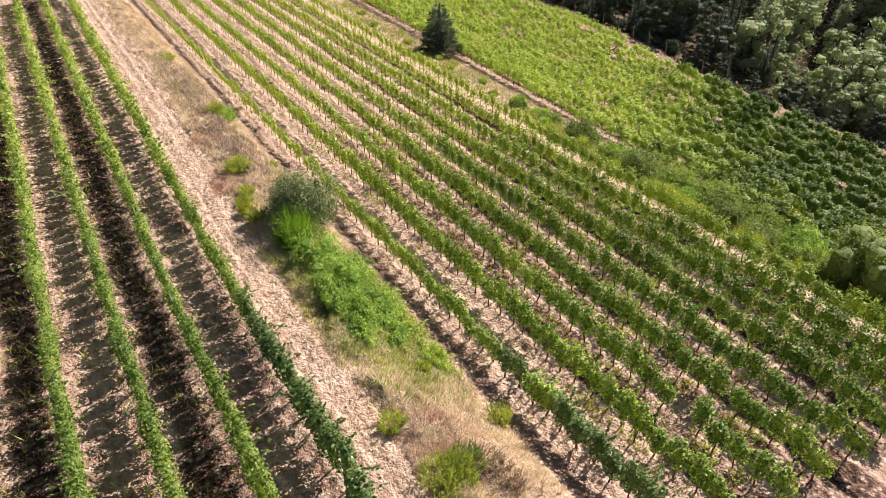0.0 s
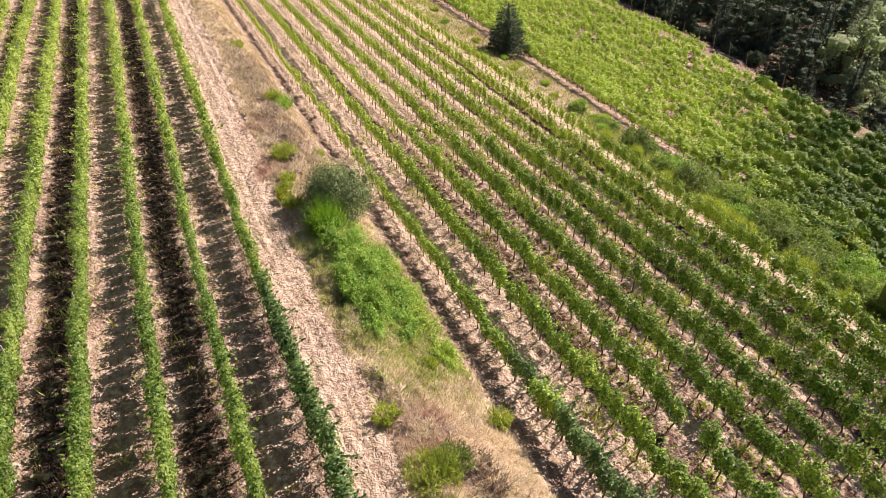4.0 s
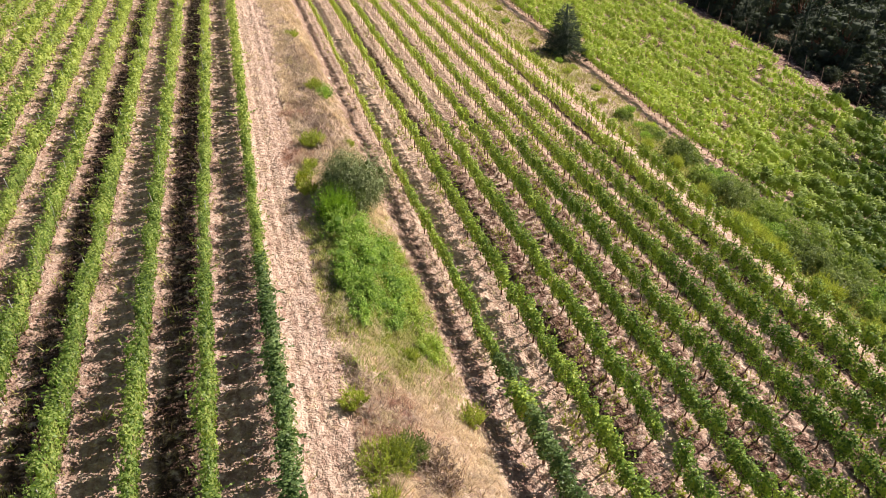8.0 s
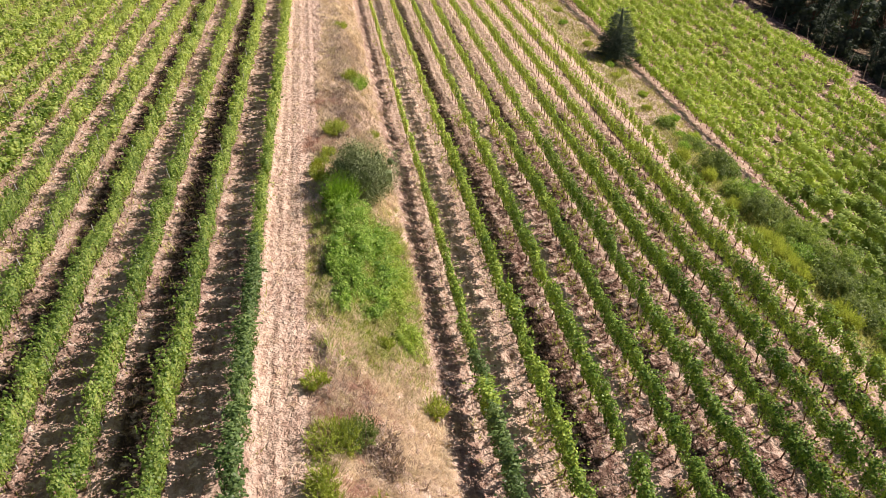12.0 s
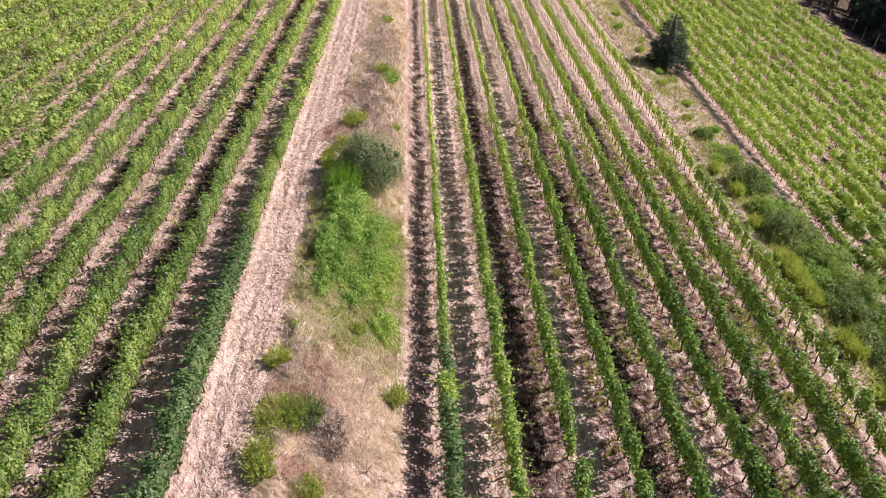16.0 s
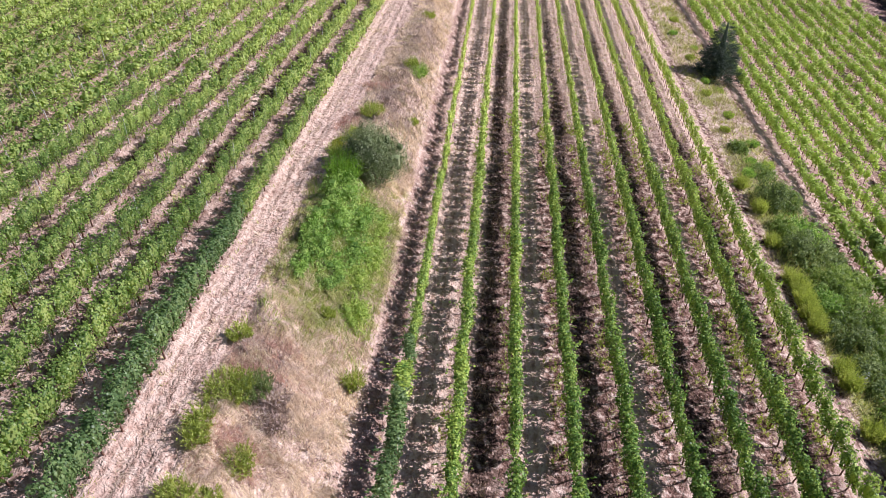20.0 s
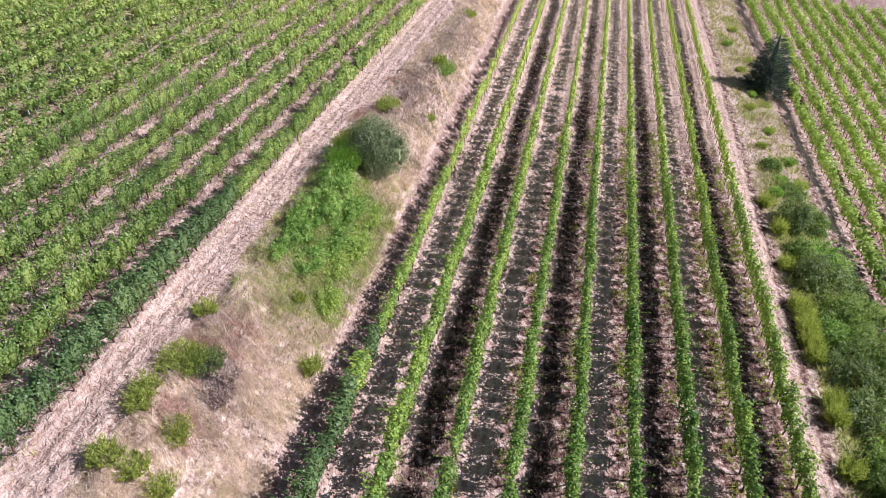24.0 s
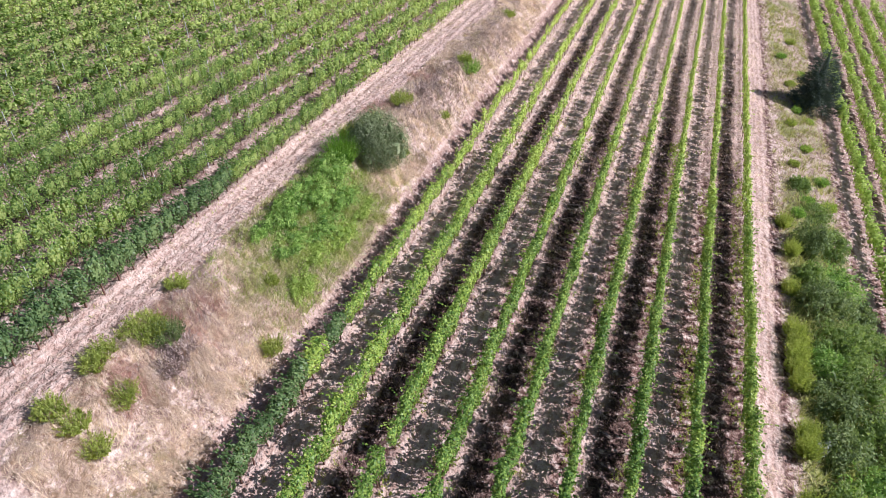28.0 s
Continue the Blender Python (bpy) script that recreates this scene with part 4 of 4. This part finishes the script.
clods_on("pale crumbly clods on the lower block's soil", 6000, (-2, 20.8, -17, 40), soil_share, 0.032, 101)
clods_on("pale crumbly clods on the farm track", 3500, (-9, -5.8, -19, 40), lambda x, y: soil_share(x, y) * (0.4 + 0.9 * (lattice(x * 3.2, y * 0.6, 17) > 0.5)), 0.036, 102)
clods_on("pale crumbly clods on the upper block's soil", 4000, (-22, -9, -19, 30), soil_share, 0.034, 103)


def litter_on(label, n, box, keep, size, seed, mat=LITTER):
    """Dead leaves and straw bits lying flat."""
    r = np.random.default_rng(seed)
    x, y = r.uniform(box[0], box[1], n), r.uniform(box[2], box[3], n)
    m = r.uniform(0, 1, n) < keep(x, y)
    x, y = x[m], y[m]
    o = np.zeros((len(x), 3)) + (0, 0, 1.6)
    v, f = leaves(np.stack([x, y, land(x, y) + r.uniform(0.03, 0.09, len(x))], 1), o, size * r.lognormal(0, 0.35, len(x)), 0.34, r)
    tagged(new("leaf_litter", mesh_np("leaf_litter", v, f, mat)), label, "leaf litter", kind="stuff")


def litter_share(x, y):
    t = zones(x, y)
    return (1 - t[1]) * np.clip(lattice(x * 1.1, y * 0.55, 14) * 1.8 - 0.5, 0.06, 1)


litter_on("dead leaves and straw on the lower block's soil", 9000, (-2.2, 19.5, -18, 45), litter_share, 0.1, 104)
litter_on("dead leaves and straw on the farm track", 6000, (-9, -5.6, -19, 45), lambda x, y: 0.14 * (1 - zones(x, y)[1]), 0.085, 105)
litter_on("dead leaves and straw on the upper block's soil", 7000, (-26, -9, -19, 40), litter_share, 0.1, 106)
litter_on("bleached fallen leaves between the lower rows", 2500, (-2.2, 19.5, -18, 30), lambda x, y: 0.25 + 0.5 * (lattice(x * 1.7, y * 1.2, 51) > 0.6), 0.075, 196, FLAKE)
litter_on("bleached fallen leaves between the upper rows", 1500, (-22, -9.4, -19, 25), lambda x, y: 0.25 + 0.5 * (lattice(x * 1.7, y * 1.2, 52) > 0.6), 0.075, 197, FLAKE)


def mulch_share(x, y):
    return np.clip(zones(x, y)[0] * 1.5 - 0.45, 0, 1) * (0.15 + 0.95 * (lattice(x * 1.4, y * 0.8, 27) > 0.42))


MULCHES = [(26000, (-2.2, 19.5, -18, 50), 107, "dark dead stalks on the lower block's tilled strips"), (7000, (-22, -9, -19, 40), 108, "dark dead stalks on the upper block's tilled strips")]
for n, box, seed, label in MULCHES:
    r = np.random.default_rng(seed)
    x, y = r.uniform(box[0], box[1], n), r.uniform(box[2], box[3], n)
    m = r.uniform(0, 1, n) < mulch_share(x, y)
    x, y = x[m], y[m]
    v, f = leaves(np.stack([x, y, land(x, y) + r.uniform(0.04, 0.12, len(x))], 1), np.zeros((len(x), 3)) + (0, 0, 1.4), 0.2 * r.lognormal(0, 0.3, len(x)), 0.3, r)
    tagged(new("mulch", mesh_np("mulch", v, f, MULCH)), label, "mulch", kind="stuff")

scatter("dead_stalks", "brown dead stalks standing on the tilled strips", 15000, (-2.2, 19.5, -18, 42), mulch_share, 0.24, 0.8, 0.016, LITTER, 109, 5)
scatter("dead_stalks", "brown dead stalks on the upper tilled strips", 6000, (-20, -9, -19, 36), mulch_share, 0.24, 0.8, 0.016, LITTER, 110, 5)

# thin steel posts of the upper block
POST = smooth(mesh_np("post", *joined([tube([(0, 0, -0.4), (0, 0, 1.85)], [0.024, 0.024], 6), tube([(0, 0, 1.85), (0, 0, 1.9)], [0.024, 0.008], 6)]), STEEL))
for i, q in enumerate(L_ROWS[1:9]):
    for y in np.arange(-12.6 + (i * 1.7) % 3, 45, 4.2):
        if i == 0 and abs(y + 4.2) < 0.1:
            continue                # the sleeved post stands here
        x = q + float(bend(y))
        p = new("vine_post", POST)
        p.matrix_basis = pose(x, y, float(land(x, y)), float(rng.normal(0, 4)), float(rng.normal(0, 4)), 0)
        tagged(p, "thin grey steel post in a vine row", "post", "posts of the upper block")

SLEEVE, nt, b = material("dark_blue_plastic", 0.5, 0.4)
nt.links.new(ramp(nt, noise_tex(nt, 20.0, 3.0, 0.6, position(nt)), [(0.3, (0.012, 0.025, 0.07)), (0.7, (0.025, 0.05, 0.12))]), b.inputs["Base Color"])
t = thing("sleeved_post", "grey steel post with a dark blue plastic sleeve", "post", (-11.62, -4.2, float(land(-11.62, -4.2))), group="posts of the upper block")
part("post", POST, t)
part("sleeve", smooth(mesh_np("sleeve", *tube([(0, 0, 0.75), (0, 0, 0.76), (0.01, 0, 1.25), (0, 0, 1.3)], [0.03, 0.07, 0.085, 0.03], 8), SLEEVE)), t, "dark blue plastic sleeve")

# scrub between the fields
SCRUBS = [(22.6, 13.6, 1.3, 1.2, 1.6, SCRUB), (23.0, 7.0, 1.7, 1.8, 1.9, SCRUB), (23.7, 4.0, 1.9, 1.8, 1.5, THICKET), (24.0, 10.4, 1.8, 2.0, 1.0, THICKET),
          (24.4, 1.2, 1.9, 1.8, 1.5, THICKET), (22.9, -0.6, 1.3, 1.7, 1.4, SCRUB), (24.9, -2.4, 1.7, 1.8, 1.5, THICKET), (22.8, -3.6, 1.2, 1.5, 1.4, SCRUB),
          (24.2, -5.9, 1.8, 1.8, 1.5, THICKET), (22.8, -7.4, 1.3, 1.6, 1.4, THICKET),
          (24.2, 14.8, 1.3, 1.8, 0.7, THICKET), (23.4, 18.4, 1.2, 1.6, 0.6, THICKET), (22.6, 22.0, 0.8, 1.1, 0.5, THICKET), (22.7, 2.2, 1.0, 1.4, 1.0, THICKET),
          (25.4, 5.4, 1.2, 1.6, 1.0, THICKET), (25.3, 8.6, 1.0, 1.5, 0.8, SCRUB), (22.5, 10.0, 0.9, 1.3, 0.8, THICKET), (25.6, -0.6, 1.2, 1.5, 1.1, SCRUB)]
for k, (x, y, rx, ry, rz, m) in enumerate(SCRUBS):
    bush("scrub_bush", "dense green scrub bush between the vineyard blocks", "bush", x, y, rx * 1.02, ry * 1.0, rz * (1.4, 1.0, 1.25, 0.9)[k % 4], BRAMBLE if k % 5 == 3 else m, 4200, 0.135, 120 + k, 0.42, 0.025, 18, "scrub between the blocks", 0.35, 90)
for k, (x, y) in enumerate([(21.1, 4.0), (21.25, 3.2), (21.2, 2.4), (21.1, 1.6), (21.1, 0.8), (21.2, -0.2), (21.3, -3.5), (21.2, -4.6), (21.1, 15.5), (21.4, 12.0), (21.2, 8.0), (21.2, -7.5)]):
    weed("weed_clump", "tall yellow-green weed clump beside the path", x, y, 0.75, 1.0, WEED, 360, 150 + k, 0.4, "weeds beside the path")
for k, (x, y, w, h) in enumerate([(22.2, 17.5, 0.9, 0.5), (22.4, 25.5, 0.8, 0.4), (23.6, 29.0, 1.0, 0.4), (24.4, 24.0, 1.1, 0.45), (22.6, 33.5, 0.9, 0.4), (24.3, 35.5, 1.0, 0.4),
                                  (23.2, 36.8, 0.9, 0.45), (23.0, 43.0, 1.1, 0.4), (24.2, 47.0, 1.0, 0.35), (22.4, 50.0, 1.0, 0.4), (23.6, 56.0, 1.2, 0.4), (24.6, 20.5, 1.2, 0.5), (23.0, 20.0, 1.0, 0.4)]):
    weed("weed_clump", "low green weed tuft in dull dry grass", x, y, w, h, (BRAMBLE, WEED, FRESH)[k % 3], 200, 230 + k, 0.9, "weeds between the blocks")
bush("silver_plant", "small silvery dead-looking plant in the scrub", "plant", 21.9, -4.2, 0.35, 0.45, 1.3, SILVER, 260, 0.12, 160, 0.3, 0.012, 5)
bush("yellow_bush", "yellowing bush at the end of the vineyard", "bush", 27.3, -3.3, 1.0, 1.0, 2.3, YELLOW, 900, 0.2, 161, 0.6, 0.03, 8)
bush("large_shrub", "large round dark green shrub between the vineyard blocks", "bush", 24.4, -10.8, 3.3, 3.3, 4.9, THICKET, 16000, 0.15, 162, 0.4, 0.07, 70, "", 0.62)


# the lone conifer
def conifer(height, radius, seed, tiers=22, per=2600, needle=0.2):
    """A fir: whorls of drooping boughs with upturned tips, each feathered with needle sprays."""
    r = np.random.default_rng(seed)
    u = np.sort(r.uniform(0, 1, tiers * 10)) ** 0.7          # 0 at the tip, 1 at the lowest whorl
    aim = np.arange(len(u)) * 2.4 + r.normal(0, 0.25, len(u))
    reach = radius * (0.1 + 0.9 * u ** 0.8) * r.uniform(0.72, 1.12, len(u))
    j = r.choice(len(u), per, p=reach ** 1.1 / (reach ** 1.1).sum())
    t = np.sqrt(r.uniform(0.02, 1.0, per))
    off = r.normal(0, 0.16, per) * (1.15 - t) * reach[j]
    droop = -0.34 * t + 0.2 * t * t
    out = np.stack([np.cos(aim[j]), np.sin(aim[j]), np.zeros(per)], 1)
    across = np.stack([-out[:, 1], out[:, 0], np.zeros(per)], 1)
    c = out * (t * reach[j])[:, None] + across * off[:, None]
    c[:, 2] = height * (1 - 0.93 * u[j]) + droop * reach[j] + r.normal(0, 0.015 * height, per)
    way = unit(out * 0.9 + across * (np.sign(off) * r.uniform(0.1, 0.8, per))[:, None] + r.normal(0, 0.22, (per, 3)) + (0, 0, 0.22))
    side = unit(np.cross(way, r.normal(0, 1, (per, 3)) * (0.5, 0.5, 1.0))) * needle * 0.17
    tip = c + way * needle * r.uniform(0.9, 2.0, (per, 1))
    spray = np.stack([c - side * 0.6, c + side * 0.6, tip + side * 0.3, tip - side * 0.3], 1).reshape(-1, 3), np.arange(per * 4).reshape(per, 4)
    k = np.linspace(0.03, 1.0, 12)
    heart = tube([(0, 0, height * (1 - q * 0.9)) for q in k], [radius * 0.3 * q ** 0.9 * (1.0 if i % 2 else 0.7) for i, q in enumerate(k)], 9)
    return joined([spray, heart]), tube([(0, 0, -0.3), (0, 0, height * 0.5), (0, 0, height * 0.97)], [0.03 * height, 0.018 * height, 0.01], 7)


def conifer_thing(name, label, x, y, height, radius, seed, per=2600, needle=0.2, group=""):
    crown, trunk = conifer(height, radius, seed, 22, per, needle)
    t = thing(name, label, "tree", (x, y, float(land(x, y)) - 0.05), group=group)
    part("trunk", smooth(mesh_np("trunk", *trunk, BARK)), t)
    part("crown", smooth(mesh_np("crown", *crown, NEEDLE)), t)
    return t


conifer_thing("conifer", "dark blue-green conical fir between the vineyard blocks", 24.8, 39.2, 5.9, 2.6, 170, 12000, 0.2)


# the woods beyond the outer field
def tree(seed, height, spread, count, leaf):
    """A broad tree: forked trunk, limbs, and a crown of separate leafy masses with gaps."""
    r = np.random.default_rng(seed)
    limbs = [tube([(0, 0, -0.5), r.normal(0, 0.15, 3) * (1, 1, 0) + (0, 0, height * 0.3), (0, 0, height * 0.55)], [height * 0.017, height * 0.013, height * 0.008], 7)]
    cs, outs, hearts, k = [], [], [], 24
    for i in range(k):
        a, d, z = r.uniform(0, 6.28), spread * math.sqrt(r.uniform(0.02, 0.6)), height * r.uniform(0.1, 0.88)
        d *= 1.15 - abs(z / height - 0.5)
        c = np.array([math.cos(a) * d, math.sin(a) * d, z])
        limbs.append(tube([(0, 0, height * r.uniform(0.2, 0.45)), c * (0.5, 0.5, 0.8), c], [height * 0.007, height * 0.005, height * 0.002], 5))
        s = spread * r.uniform(0.22, 0.4) * np.array([1, 1, 0.85])
        u = unit(r.normal(0, 1, (count // k, 3)))
        cs.append(c + u * s * (r.uniform(0.5, 1.12, (len(u), 1)) ** 0.5))
        outs.append(u + (0, 0, 0.35))
        hearts.append(lump(c, s * 0.7, r))
    return joined([leaves(np.concatenate(cs), np.concatenate(outs), leaf, 0.75, r, 0.0, 0.35)] + hearts), joined(limbs)


forms = [tree(180 + s, 10 + s, 3.4 + 0.25 * s, 1050, 0.41) for s in range(5)] + [conifer(12, 2.7, 190 + s, 24, 1100, 0.42) for s in range(2)]
crowns = [smooth(mesh_np("crown", *c, NEEDLE if k > 4 else WOODS)) for k, (c, t) in enumerate(forms)]
lit_crowns = [smooth(mesh_np("crown", *c, WOODS_LIT)) for c, t in forms]
boles = [smooth(mesh_np("trunk", *t, BARK)) for c, t in forms]
r = np.random.default_rng(200)
far_trees = []
for y in np.arange(-4, 104, 3.6):
    for x in (67.0, 70.5, 74.5, 79, 84, 90, 96, 103, 111, 120):
        if x > 78 and y > 84 or x > 90 and y > 70 + 0.4 * (x - 90):
            continue
        px, py = x + r.normal(0, 1.3), y + r.normal(0, 1.3)
        k, size = int(r.choice(7, p=[0.14, 0.14, 0.14, 0.12, 0.1, 0.18, 0.18])), r.uniform(0.6, 1.0)
        if x < 70:
            size *= 0.6
        if x < 75 and y < 46:
            size *= 0.75
        if x > 92 and r.uniform() < 0.35:
            continue
        if x < 75 and y < 88:
            # crowns in this stretch take the sunlit leaf colour, the others the dark one
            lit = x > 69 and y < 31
            t = thing("woodland_tree", "grey-green leafy tree in a sunlit tone at the edge of the woods" if lit else "dark leafy tree at the edge of the woods" if k < 5 else "dark conifer at the edge of the woods", "tree",
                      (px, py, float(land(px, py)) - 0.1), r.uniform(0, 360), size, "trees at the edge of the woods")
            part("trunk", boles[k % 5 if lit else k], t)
            part("crown", (lit_crowns if lit else crowns)[k % 5 if lit else k], t)
        elif r.uniform() < 0.85:
            far_trees.append((px, py, float(land(px, py)), r.uniform(0, 6.28), size, k))
far_trees = np.array(far_trees)
# the farther woods are split the same way into dark and sunlit colour
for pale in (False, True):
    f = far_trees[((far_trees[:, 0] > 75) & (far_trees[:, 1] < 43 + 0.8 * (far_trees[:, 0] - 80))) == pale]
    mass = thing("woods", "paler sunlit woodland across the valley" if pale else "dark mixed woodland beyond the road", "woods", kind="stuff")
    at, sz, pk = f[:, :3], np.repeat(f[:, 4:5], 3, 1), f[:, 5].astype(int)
    part("crowns", smooth(mesh_np("crowns", *repeat([c for c, t in forms], at, f[:, 3], sz, pk), WOODS_LIT if pale else WOODS)), mass)
    part("trunks", smooth(mesh_np("trunks", *repeat([t for c, t in forms], at, f[:, 3], sz, pk), BARK)), mass)
MOUNDS = [(63.6, 34, 1.8, 1.7), (63.4, 30.5, 2.0, 2.0), (63.8, 27.0, 2.2, 2.3), (63.4, 23.5, 2.0, 2.0), (63.9, 20, 2.2, 2.2), (63.2, 16, 2.0, 1.9), (63.6, 12, 2.2, 1.8), (63.0, 8, 2.0, 1.8),
          (62.6, 4, 2.2, 1.8), (62.4, 0, 2.2, 1.8), (64.0, 38, 1.6, 1.7), (64.6, 41.5, 1.7, 1.9),
          (64.4, 45, 1.6, 1.7), (65.0, 48.5, 1.8, 2.2), (65.0, 52, 1.7, 1.8), (65.3, 56, 1.8, 2.3), (65.6, 60, 1.7, 2.0), (65.8, 64.5, 1.8, 2.2), (66.2, 69, 1.8, 2.0), (66.5, 74, 1.9, 2.2)]
for k, (x, y, rx, rz) in enumerate(MOUNDS):
    bush("roadside_bush", "dark overgrown bush beside the woodland road", "bush", x, y, rx, rx * 1.25, rz, WOODS, 1300, 0.26, 210 + k, 0.6, 0.04, 12, "bushes beside the road")
POLE = smooth(mesh_np("pole", *tube([(0, 0, -0.3), (0, 0, 2.2), (0, 0, 2.25)], [0.05, 0.045, 0.01], 6), STAKE))
for k, y in enumerate(np.arange(33, 82, 3.4)):
    p = new("fence_post", POLE)
    x = 61.2 + 0.05 * (y - 33)
    p.matrix_basis = pose(x, y, float(land(x, y)), float(rng.normal(0, 4)), float(rng.normal(0, 6)), 0)
    tagged(p, "thin leaning wooden post beside the woodland road", "post", "posts beside the road")
